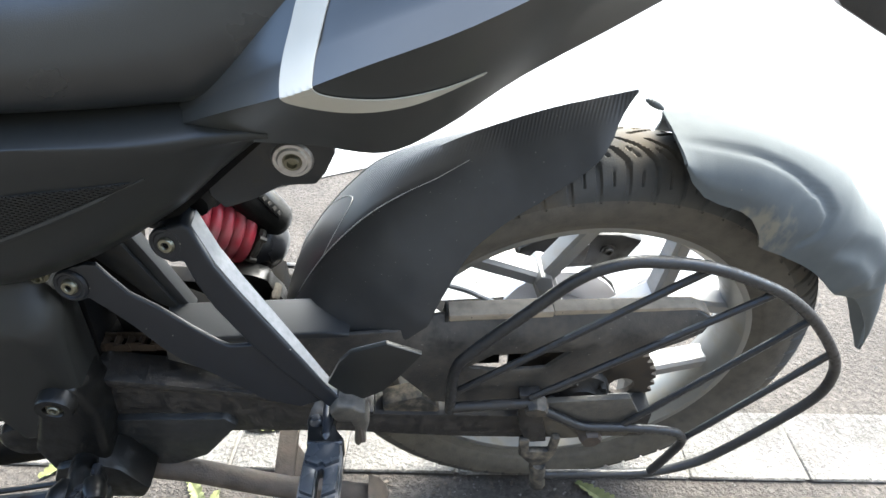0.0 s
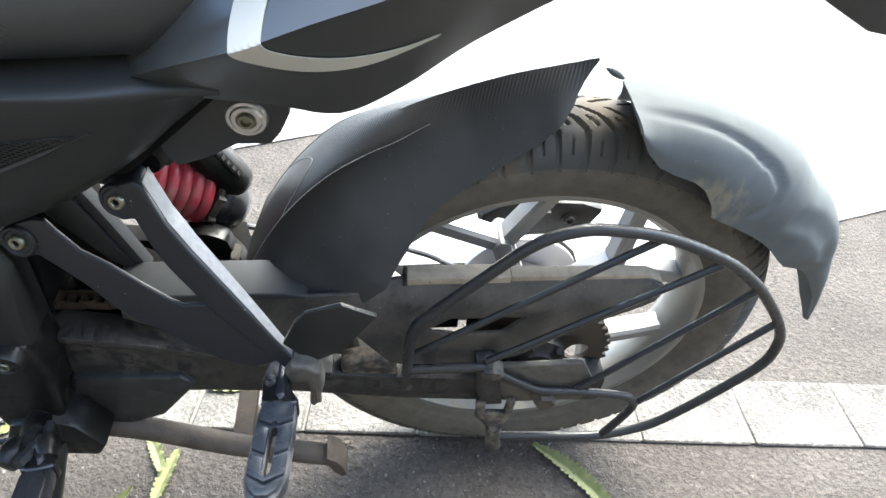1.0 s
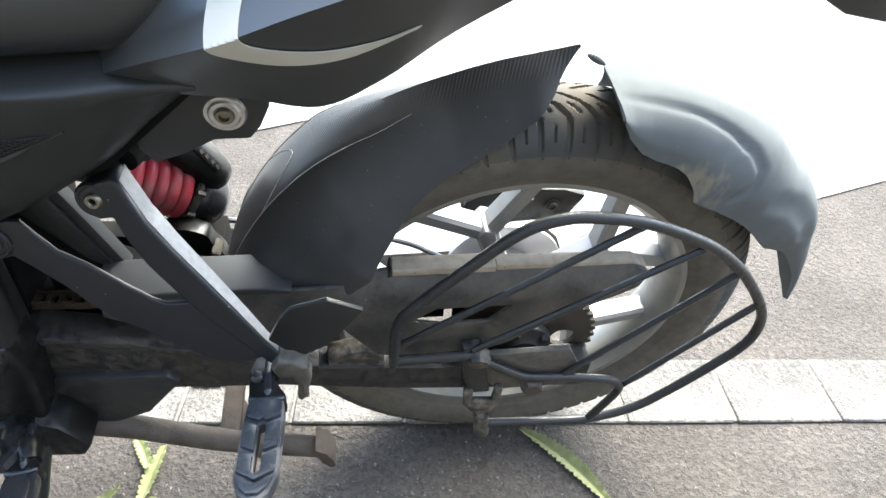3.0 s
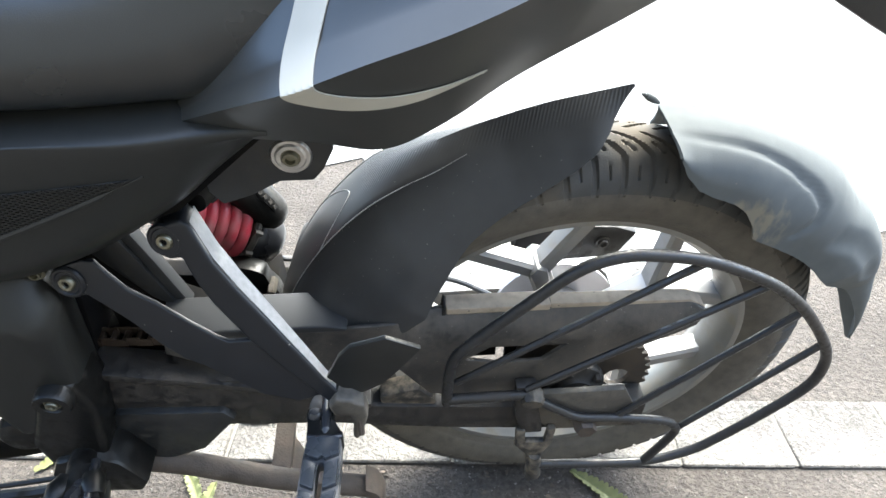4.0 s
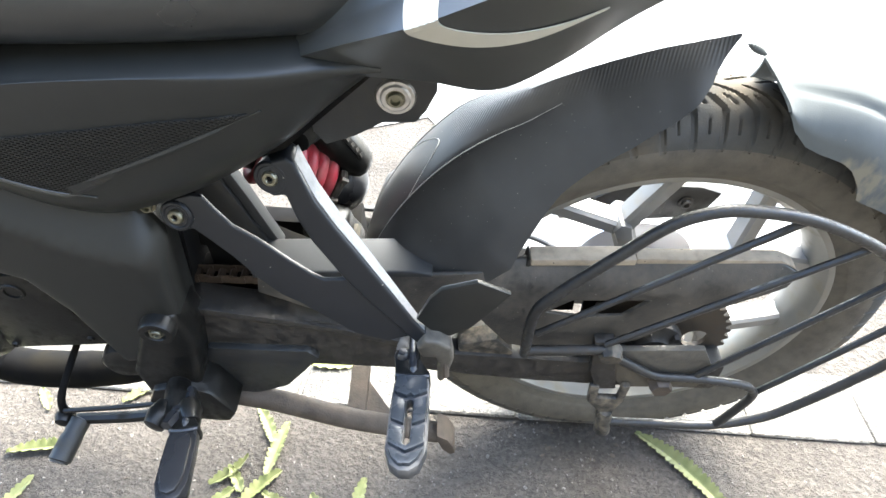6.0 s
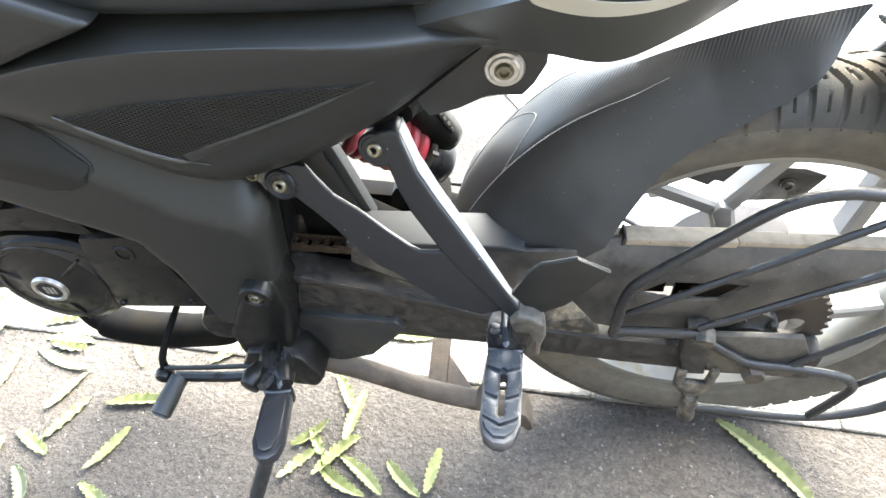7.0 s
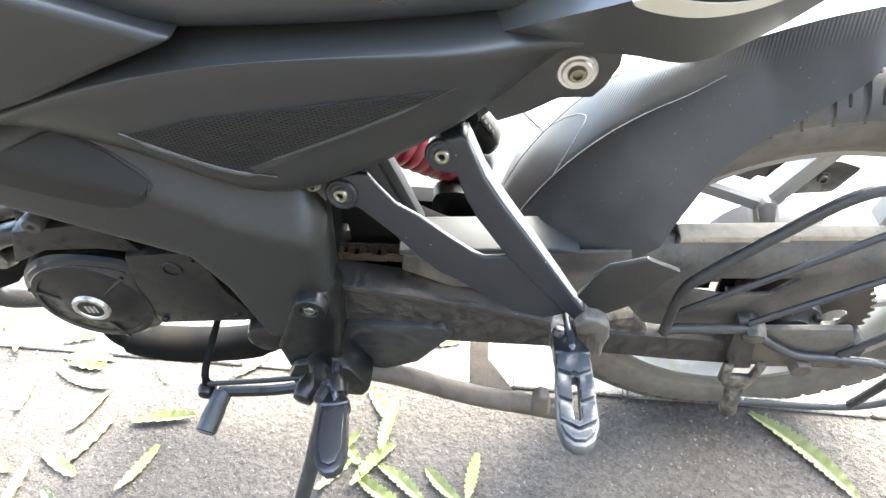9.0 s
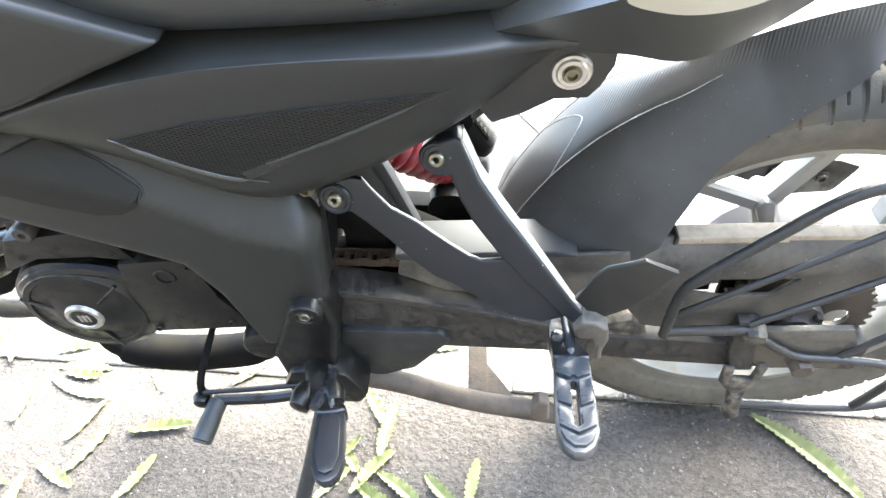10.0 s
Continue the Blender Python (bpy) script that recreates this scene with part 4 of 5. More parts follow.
spar = plate([(-0.92, 0.44), (-0.82, 0.41), (-0.734, 0.374), (-0.647, 0.338), (-0.581, 0.292), (-0.534, 0.276), (-0.514, 0.262), (-0.508, 0.245), (-0.513, 0.205), (-0.525, 0.10), (-0.555, 0.062), (-0.606, 0.058), (-0.624, 0.155), (-0.645, 0.205), (-0.70, 0.233), (-0.796, 0.28), (-0.92, 0.33)], -0.156, -0.095, 0.008, segments=3)
refined(spar, 0.012)
for v in spar.verts:
    if v.co.y < -0.12:
        v.co.y += spar_bow(v.co.x, v.co.z)
spar_tree = BVHTree.FromBMesh(spar)


def on_spar(x, z, out=0.0):
    hit = spar_tree.ray_cast(Vector((x, -1, z)), Vector((0, 1, 0)))
    return Vector((x, (hit[0].y if hit[0] else -0.15) - out, z))


cover = part("frame_cover", spar, M_COVER, bike, "satin black frame spar cover", smooth=50)
insert = [(-0.86, 0.372), (-0.753, 0.343), (-0.722, 0.349), (-0.708, 0.346), (-0.676, 0.328), (-0.646, 0.304), (-0.652, 0.291), (-0.670, 0.281), (-0.690, 0.281), (-0.728, 0.293), (-0.86, 0.347)]
part("recess_insert", skin(insert, on_spar, 0.0026, 0.001), M_INSET, cover, "darker inset panel")
part("insert_lip", tube([on_spar(x, z, 0.0006) for x, z in insert[1:10]], 0.0012, 6, steps=3), M_COVER, cover)

# ---- engine ----
engine = part("engine_block", plate([(-0.795, 0.25), (-0.60, 0.25), (-0.54, 0.16), (-0.54, 0.03), (-0.60, 0.016), (-0.82, 0.008), (-0.862, 0.05), (-0.866, 0.12), (-0.832, 0.20)], -0.098, 0.07, 0.010), M_ENGINE, bike, "black engine with a round dusty cover")
disc = part("crankcase_cover", lathe([(0.001, -0.136), (0.030, -0.136), (0.036, -0.1325), (0.058, -0.1300), (0.0595, -0.1318), (0.066, -0.1310), (0.0675, -0.1285), (0.077, -0.122), (0.080, -0.10), (0.080, -0.08)], (-0.806, 0, 0.098)), M_ENGINE, engine)
part("cover_cap", lathe([(0.001, -0.1385), (0.0145, -0.1385), (0.0155, -0.1405), (0.0195, -0.1405), (0.021, -0.138), (0.021, -0.128)], (-0.806, 0, 0.098)), M_STEEL, disc, "silver ring cap")
part("cap_centre", lathe([(0.001, -0.1395), (0.0140, -0.1395), (0.0142, -0.136)], (-0.806, 0, 0.098), sides=28), M_ENGINE, disc)
for dx, w in ((-0.004, 0.003), (0.001, 0.0035), (0.006, 0.0025)):
    part("emblem_bar", box((-0.806 + dx - w / 2, -0.1402, 0.098 - 0.006), (-0.806 + dx + w / 2, -0.139, 0.098 + 0.006), 0.0003), M_STEEL, disc)
part("side_cover", plate([(-0.735, 0.180), (-0.655, 0.185), (-0.645, 0.12), (-0.62, 0.062), (-0.745, 0.055), (-0.745, 0.12)], -0.130, -0.09, 0.006), M_ENGINE, engine)
part("cover_hole", lathe([(0.001, -0.1285), (0.0075, -0.1285), (0.0085, -0.1318), (0.0110, -0.1318), (0.0125, -0.1295), (0.0125, -0.12)], (-0.690, 0, 0.159), sides=24), M_ENGINE, engine)
part("exhaust_box", tube([(-0.945, 0.0, -0.128), (-0.930, -0.010, -0.148), (-0.895, -0.015, -0.166), (-0.825, -0.015, -0.176), (-0.738, -0.015, -0.168), (-0.675, -0.015, -0.140), (-0.62, 0.02, -0.12)], [0.018, 0.022, 0.027, 0.028, 0.027, 0.024, 0.018], 16), M_DEEP, bike, "dark underbelly exhaust box")
part("frame_tube", tube([(-1.02, -0.06, 0.09), (-0.93, -0.06, 0.135), (-0.86, -0.06, 0.155), (-0.80, -0.07, 0.21)], 0.014, 12), M_ENGINE, bike)
part("engine_front", plate([(-1.08, 0.17), (-0.882, 0.150), (-0.915, 0.100), (-0.950, 0.055), (-0.990, 0.018), (-1.06, -0.01)], -0.045, 0.05, 0.012, segments=3), M_DEEP, bike)
part("exhaust_pipe", tube([(-1.09, -0.03, 0.06), (-1.058, -0.03, 0.0), (-1.040, -0.03, -0.030), (-1.000, -0.02, -0.045)], 0.014, 14), M_DIRTY, bike)
for k in range(3):
    a = 40 + 120 * k
    x0, z0 = polar(0.030, a)
    x1, z1 = polar(0.070, a)
    part("cover_rib", tube([(-0.806 + x0, -0.1335, 0.098 + z0), (-0.806 + x1, -0.1295, 0.098 + z1)], 0.0022, 6), M_ENGINE, disc)
for x, z in ((-0.835, 0.185), (-0.79, 0.20), (-0.735, 0.19), (-0.66, 0.175), (-0.645, 0.075), (-0.735, 0.065)):
    bolt_head = lathe([(0.0015, -0.1285), (0.002, -0.1325), (0.0038, -0.1325), (0.0045, -0.131), (0.0045, -0.09)], (x, 0, z), sides=12)
    if z > 0.18:
        bmesh.ops.translate(bolt_head, vec=(0, 0.008, 0), verts=bolt_head.verts[:])
    part("bolt", bolt_head, M_ENGINE, engine)
part("top_cover", plate([(-0.868, 0.160), (-0.842, 0.212), (-0.735, 0.225), (-0.715, 0.176), (-0.76, 0.184), (-0.82, 0.182)], -0.124, -0.09, 0.004), M_ENGINE, engine)
part("cover_band", tube([(-0.872, -0.118, 0.120), (-0.856, -0.121, 0.142), (-0.828, -0.122, 0.160), (-0.79, -0.122, 0.166), (-0.755, -0.122, 0.160), (-0.738, -0.122, 0.150)], 0.008, 8), M_ENGINE, engine)
boss = lathe([(0.003, -0.122), (0.004, -0.127), (0.009, -0.127), (0.011, -0.124), (0.011, -0.09)], (-0.812, 0, 0.222), sides=18)
part("bolt_boss", boss, M_DIRTY, engine)
part("engine_bracket", plate([(-0.872, 0.145), (-0.850, 0.215), (-0.835, 0.212), (-0.852, 0.140)], -0.100, -0.080, 0.003), M_ENGINE, engine)
part("hose", tube([(-1.02, -0.07, 0.165), (-0.94, -0.07, 0.178), (-0.875, -0.07, 0.195), (-0.845, -0.07, 0.225)], 0.011, 10), M_ENGINE, bike)
part("horn", lathe([(0.001, -0.03), (0.034, -0.03), (0.040, -0.02), (0.038, 0.0), (0.022, 0.02), (0.001, 0.025)], (-0.975, -0.03, 0.105), (0.2, 1, 0.1), 24), M_ENGINE, bike)
part("lower_bracket", plate([(-0.526, 0.046), (-0.410, 0.038), (-0.398, 0.022), (-0.447, -0.040), (-0.542, -0.080), (-0.562, -0.046)], -0.124, -0.06, 0.006), M_PLASTIC, bike, "black plastic guard behind the rider peg")
part("peg_casting", plate([(-0.553, 0.150), (-0.522, 0.150), (-0.515, 0.102), (-0.535, 0.0), (-0.595, -0.03), (-0.60, 0.045)], -0.156, -0.10, 0.008, segments=3), M_ENGINE, bike)


def bolt(name, x, y, z, r, parent, material=M_BOLT):
    """A cap-head bolt with a washer and a socket."""
    bm = lathe([(r * 0.35, y - 0.001), (r * 0.42, y - 0.0045), (r * 0.62, y - 0.0045), (r * 0.68, y - 0.003), (r * 0.68, y - 0.0005), (r, y - 0.0005), (r, y + 0.006)], (x, 0, z), sides=18)
    return part(name, bm, material, parent)


# ---- foot pegs and stands ----


def lean_out(x, z):
    """The hanger's plane, further out towards the peg."""
    return -0.2794 - 0.1626 * x + 0.278 * z


hanger = part("peg_hanger", plate([(-0.500, 0.265), (-0.496, 0.276), (-0.484, 0.281), (-0.472, 0.285), (-0.462, 0.285), (-0.453, 0.274), (-0.439, 0.259), (-0.417, 0.248), (-0.390, 0.230), (-0.370, 0.218), (-0.360, 0.214), (-0.337, 0.218), (-0.317, 0.197), (-0.291, 0.182), (-0.282, 0.164), (-0.303, 0.154), (-0.335, 0.158), (-0.361, 0.172), (-0.387, 0.186), (-0.403, 0.192), (-0.423, 0.207), (-0.443, 0.227), (-0.462, 0.242), (-0.476, 0.252), (-0.488, 0.249), (-0.498, 0.254)], 0.0, 0.0050, 0.0014, tilt=lean_out, segments=3), M_HANGER, bike, "black V-shaped pillion peg hanger")
arm = plate([(-0.407, 0.309), (-0.403, 0.319), (-0.390, 0.327), (-0.378, 0.331), (-0.372, 0.327), (-0.358, 0.294), (-0.342, 0.270), (-0.320, 0.241), (-0.300, 0.214), (-0.278, 0.184), (-0.262, 0.166), (-0.272, 0.156), (-0.291, 0.173), (-0.317, 0.197), (-0.339, 0.220), (-0.365, 0.255), (-0.376, 0.276), (-0.383, 0.297), (-0.393, 0.295), (-0.403, 0.299)], -0.003, 0.022, 0.0048, segments=4)
for v in arm.verts:
    deep = ramp(v.co.z, [0.16, 0.20, 0.29, 0.33], [0.40, 0.62, 1.0, 1.0])
    v.co.y = (v.co.y + 0.003) * deep - 0.003 + lean_out(v.co.x, v.co.z)
part("hanger_arm", arm, M_HANGER, hanger, "glossy worn black arm of the hanger")
# Worn upper edge; its pale colour also carries the sky's highlight.
edge = [(-0.3715, 0.327), (-0.3575, 0.294), (-0.3415, 0.270), (-0.3195, 0.241), (-0.2995, 0.214), (-0.2775, 0.184), (-0.2640, 0.168)]
edge = plate(edge + [(x - 0.0016, z - 0.0010) for x, z in edge[::-1]], 0.0025, 0.0218, 0)
for v in refined(edge, 0.012).verts:
    v.co.y = (v.co.y + 0.003) * ramp(v.co.z, [0.16, 0.20, 0.29, 0.33], [0.40, 0.62, 1.0, 1.0]) - 0.003 + lean_out(v.co.x, v.co.z)
part("arm_edge", edge, M_WORN_SHEEN, hanger, "worn edge of the arm, with the sky's sheen in its pale colour")
part("casting_boss", lathe([(0.001, -0.164), (0.008, -0.164), (0.010, -0.168), (0.0165, -0.168), (0.018, -0.164), (0.018, -0.12)], (-0.540, 0, 0.136), sides=24), M_ENGINE, bike)
bolt("bolt", -0.540, -0.164, 0.136, 0.009, bike, M_BOLT)


def hanger_bolt(x, z):
    """A socket bolt in a round boss, square to the hanger's leaning face."""
    at, way = (x, lean_out(x, z), z), (0.1626, 1, -0.278)
    part("hanger_boss", lathe([(0.001, -0.0018), (0.0105, -0.0018), (0.0118, -0.0030), (0.0138, -0.0030), (0.0155, -0.0010), (0.0158, 0.008)], at, way, 28), M_HANGER, hanger)
    head = part("bolt", lathe([(0.0027, -0.0020), (0.0027, -0.0046), (0.0035, -0.0056), (0.0056, -0.0056), (0.0070, -0.0042), (0.0074, -0.0015), (0.0074, 0.004)], at, way, 24), M_BOLT, hanger)
    part("bolt_socket", lathe([(0.0003, -0.0036), (0.0028, -0.0036), (0.0028, 0.002)], at, way, 6), M_DEEP, head)


hanger_bolt(-0.3934, 0.311)
hanger_bolt(-0.4885, 0.264)
bolt("bolt", -0.516, -0.120, 0.270, 0.008, hanger, M_BOLT)


def peg(name, root, tip, width, label, rubber=M_PAD):
    """A folding foot peg: clevis, metal tray and a rubber pad in chevron blocks."""
    a, b = Vector(root), Vector(tip)
    d = (b - a).normalized()
    s = d.cross(Vector((0, 0, 1))).normalized()
    u = s.cross(d)
    length = (b - a).length

    def pad(pts, h0, h1, bev, hole=None):
        bm = bmesh.new()
        for loop in (pts, hole) if hole else (pts,):
            vs = [bm.verts.new(a + d * p + s * q + u * h0) for p, q in loop]
            for v0, v1 in zip(vs, vs[1:] + vs[:1]):
                bm.edges.new((v0, v1))
        bmesh.ops.triangle_fill(bm, use_beauty=True, use_dissolve=False, edges=bm.edges[:], normal=u)
        ret = bmesh.ops.extrude_face_region(bm, geom=bm.faces[:])
        for v in ret["geom"]:
            if isinstance(v, bmesh.types.BMVert):
                v.co += u * (h1 - h0)
        bmesh.ops.recalc_face_normals(bm, faces=bm.faces[:])
        return bevelled(bm, bev)

    w = width / 2
    tray = [(0, -w * 0.82), (0.010, -w * 0.95), (0.035, -w), (length - 0.020, -w), (length - 0.006, -w * 0.72), (length, -w * 0.25), (length, w * 0.25), (length - 0.006, w * 0.72), (length - 0.020, w), (0.035, w), (0.010, w * 0.95), (0, w * 0.82)]
    slot = [(length * 0.30, -0.0026), (length * 0.74, -0.0026), (length * 0.76, 0), (length * 0.74, 0.0026), (length * 0.30, 0.0026), (length * 0.28, 0)]
    ob = part(name, pad(tray, -0.013, 0.0, 0.0025, slot if rubber == M_PAD else None), M_RUBBER if rubber == M_PAD else rubber, bike, label)
    e = w * 0.88
    q = length / 100

    def block(pts):
        part("pad_block", pad([(p * q, v * e) for p, v in pts], -0.001, 0.0045, 0.0013), rubber, ob)

    if rubber == M_PEGMETAL:
        block([(8, -0.5), (20, -0.8), (70, -0.82), (88, -0.5), (92, 0), (88, 0.5), (70, 0.82), (20, 0.8), (8, 0.5)])
    blocks = [[(5, -0.9), (22, -1), (27, -0.22), (24, 0), (27, 0.22), (22, 1), (5, 0.9), (2, 0)]]
    blocks += [[(27, sg * 1), (52, sg * 1), (57, sg * 0.24), (32, sg * 0.24)] for sg in (-1, 1)]
    blocks.append([(57, -1), (62, -0.24), (76, -0.24), (79, 0), (76, 0.24), (62, 0.24), (57, 1), (76, 1), (84, 0), (76, -1)])
    blocks.append([(81, -0.98), (88, 0), (81, 0.98), (90, 0.72), (96, 0.3), (96, -0.3), (90, -0.72)])
    for pts in blocks if rubber == M_PAD else ():
        block(pts)
    neck = [(-0.050, -w * 0.30), (-0.034, -w * 0.28), (-0.020, -w * 0.34), (-0.011, -w * 0.62), (-0.003, -w * 0.95), (0.004, -w * 0.95), (0.004, w * 0.95), (-0.006, w * 0.98), (-0.014, w * 1.02), (-0.024, w * 1.12), (-0.038, w * 1.05), (-0.050, w * 0.85)]
    clevis = part("clevis", pad(neck, -0.018, 0.001, 0.0045), M_ENGINE, ob)
    part("clevis_rib", tube([a - d * 0.052 + s * 0.002 - u * 0.001, a - d * 0.028 + s * 0.001 + u * 0.001, a - d * 0.010 + u * 0.0005, a - d * 0.002 - u * 0.002], [0.0050, 0.0048, 0.0042, 0.003], 12), M_PEGMETAL, clevis)
    pin = a - d * 0.023 + s * w * 0.62
    part("pivot_pin", lathe([(0.001, 0.0062), (0.0042, 0.0062), (0.0066, 0.0035), (0.0072, -0.004)], pin, u, 16), M_PEGMETAL, clevis)
    part("tray_lip", tube([a + d * 0.001 - s * w * 0.86, a + d * 0.004 - s * w * 0.3 + u * 0.002, a + d * 0.004 + s * w * 0.3 + u * 0.002, a + d * 0.001 + s * w * 0.86], 0.0026, 8), M_PEGMETAL, ob)
    return ob


peg("pillion_peg", (-0.279, -0.222, 0.150), (-0.282, -0.320, 0.167), 0.0345, "black pillion foot peg with a ribbed rubber pad")
part("peg_clamp", plate([(-0.276, 0.160), (-0.268, 0.172), (-0.254, 0.168), (-0.243, 0.158), (-0.241, 0.140), (-0.248, 0.108), (-0.254, 0.098), (-0.258, 0.104), (-0.255, 0.130), (-0.258, 0.143), (-0.272, 0.144)], -0.200, -0.182, 0.004, segments=3), M_AXLE, hanger, "rusty grey peg clamp")
part("heel_plate", plate([(-0.275, 0.187), (-0.262, 0.217), (-0.251, 0.230), (-0.238, 0.234), (-0.220, 0.240), (-0.190, 0.223), (-0.210, 0.193), (-0.226, 0.172), (-0.245, 0.160), (-0.259, 0.165)], -0.186, -0.181, 0.0012), M_COVER, hanger, "thin black heel plate")
part("peg_stop", plate([(-0.309, 0.030), (-0.303, 0.044), (-0.292, 0.038), (-0.290, 0.004), (-0.302, -0.002), (-0.311, 0.010)], -0.214, -0.198, 0.004, segments=3), M_RUST, hanger)
part("peg_spring", tube([(-0.258, -0.192, 0.150), (-0.250, -0.196, 0.138), (-0.249, -0.200, 0.112)], 0.0035, 8), M_RUST, hanger)
peg("rider_peg", (-0.520, -0.228, 0.055), (-0.511, -0.308, 0.067), 0.032, "black rider foot peg with a rubber pad", M_PEGMETAL)
part("peg_bracket", plate([(-0.600, -0.01), (-0.585, 0.02), (-0.545, 0.03), (-0.520, 0.012), (-0.502, -0.035), (-0.515, -0.055), (-0.545, -0.05), (-0.585, -0.045)], -0.165, -0.120, 0.006), M_ENGINE, bike)
part("peg_bracket", lathe([(0.001, -0.016), (0.011, -0.014), (0.015, 0), (0.011, 0.014), (0.001, 0.016)], (-0.556, -0.205, 0.040), (0.3, 1, 0), 16), M_ENGINE, bike)
part("peg_bracket", lathe([(0.001, -0.014), (0.010, -0.012), (0.013, 0), (0.010, 0.012), (0.001, 0.014)], (-0.522, -0.205, 0.048), (-0.3, 1, 0), 16), M_ENGINE, bike)
part("bracket_bolt", lathe([(0.001, -0.008), (0.006, -0.008), (0.007, 0.0), (0.007, 0.01)], (-0.536, -0.220, 0.056), (0.2, 1, -0.4), 6), M_PEGMETAL, bike)
part("peg_bracket", tube([(-0.565, -0.13, 0.0), (-0.55, -0.17, 0.03), (-0.537, -0.21, 0.042)], 0.014, 10), M_ENGINE, bike)
part("side_stand", tube([(-0.550, -0.16, -0.02), (-0.572, -0.19, -0.09), (-0.603, -0.225, -0.18), (-0.636, -0.26, -0.264)], 0.0105, 10), M_PLASTIC, bike, "black side stand leg")
part("gear_lever", tube([(-0.575, -0.165, -0.025), (-0.62, -0.170, -0.03), (-0.69, -0.172, -0.032)], 0.007, 8), M_ENGINE, bike, "black gear lever with a rubber toe piece")
part("toe_rubber", tube([(-0.686, -0.172, -0.033), (-0.688, -0.180, -0.034), (-0.697, -0.214, -0.042), (-0.699, -0.222, -0.044)], [0.0085, 0.0115, 0.0125, 0.0105], 14), M_PLASTIC, bike)
part("lever_rod", tube([(-0.70, -0.170, -0.016), (-0.64, -0.168, -0.012), (-0.575, -0.165, -0.006)], 0.0032, 8), M_ENGINE, bike)
part("link_rod", tube([(-0.706, -0.165, -0.024), (-0.703, -0.160, -0.005), (-0.696, -0.140, 0.014), (-0.688, -0.090, 0.036)], [0.0050, 0.0046, 0.0042, 0.0040], 10), M_DEEP, bike)
part("ball_joint", lathe([(0.001, -0.012), (0.009, -0.009), (0.012, 0), (0.009, 0.009), (0.001, 0.012)], (-0.708, -0.168, -0.034), sides=14), M_ENGINE, bike)


def centre_stand():
    st = part("centre_stand", tube([(-0.58, -0.11, -0.055), (-0.52, -0.12, -0.062), (-0.47, -0.122, -0.078), (-0.382, -0.124, -0.122), (-0.30, -0.126, -0.147), (-0.262, -0.127, -0.158)], 0.0145, 12), M_RUST, bike, "dusty rusty folded centre stand")
    part("stand_foot", plate([(-0.030, -0.006), (-0.012, -0.010), (0.012, -0.010), (0.030, -0.004), (0.027, 0.004), (0.008, 0.006), (-0.014, 0.004)], -0.018, 0.018, 0.002), M_RUST, st).matrix_local = pose(-0.250, -0.127, -0.160 + R_TYRE, 0, 75, 0) @ pose(0, 0, -R_TYRE)
    part("cross_tube", plate([(-0.385, -0.130), (-0.359, -0.130), (-0.359, -0.118), (-0.385, -0.118)], -0.122, 0.120, 0.003), M_RUST, st)
    gusset = plate([(-0.364, -0.122), (-0.322, -0.122), (-0.326, -0.108), (-0.364, -0.058)], -0.142, -0.128, 0.002)
    for v in gusset.verts:
        v.co.y, v.co.z = v.co.z, v.co.y + 0.25 * (-0.35 - v.co.x)
    part("stand_gusset", gusset, M_RUST, st)
    part("stand_leg", tube([(-0.58, 0.11, -0.055), (-0.38, 0.122, -0.125), (-0.265, 0.126, -0.165)], 0.0125, 12), M_RUST, st)
    return st


centre_stand()

# ---- subframe, shock and rear details ----
sub = part("subframe_plate", plate([(-0.357, 0.340), (-0.348, 0.326), (-0.322, 0.335), (-0.298, 0.348), (-0.271, 0.348), (-0.262, 0.359), (-0.253, 0.377), (-0.25, 0.43), (-0.36, 0.43)], -0.106, -0.094, 0.003), M_PLASTIC, bike, "black subframe plate with a large washer")
part("shock_mount", plate([(-0.41, 0.38), (-0.345, 0.38), (-0.350, 0.315), (-0.368, 0.300), (-0.385, 0.305)], -0.075, -0.02, 0.004), M_PLASTIC, bike)
part("shock_mount", tube([(-0.372, -0.10, 0.325), (-0.366, -0.07, 0.318)], 0.009, 12), M_DEEP, bike)
part("washer", lathe([(0.007, -0.107), (0.008, -0.110), (0.011, -0.110), (0.0125, -0.1085), (0.0150, -0.1085), (0.0165, -0.106), (0.0165, -0.104)], (-0.286, 0, 0.374), sides=32), M_STEEL, sub, "bright steel washer")
bolt("bolt", -0.286, -0.1085, 0.374, 0.0095, sub, M_BOLT)


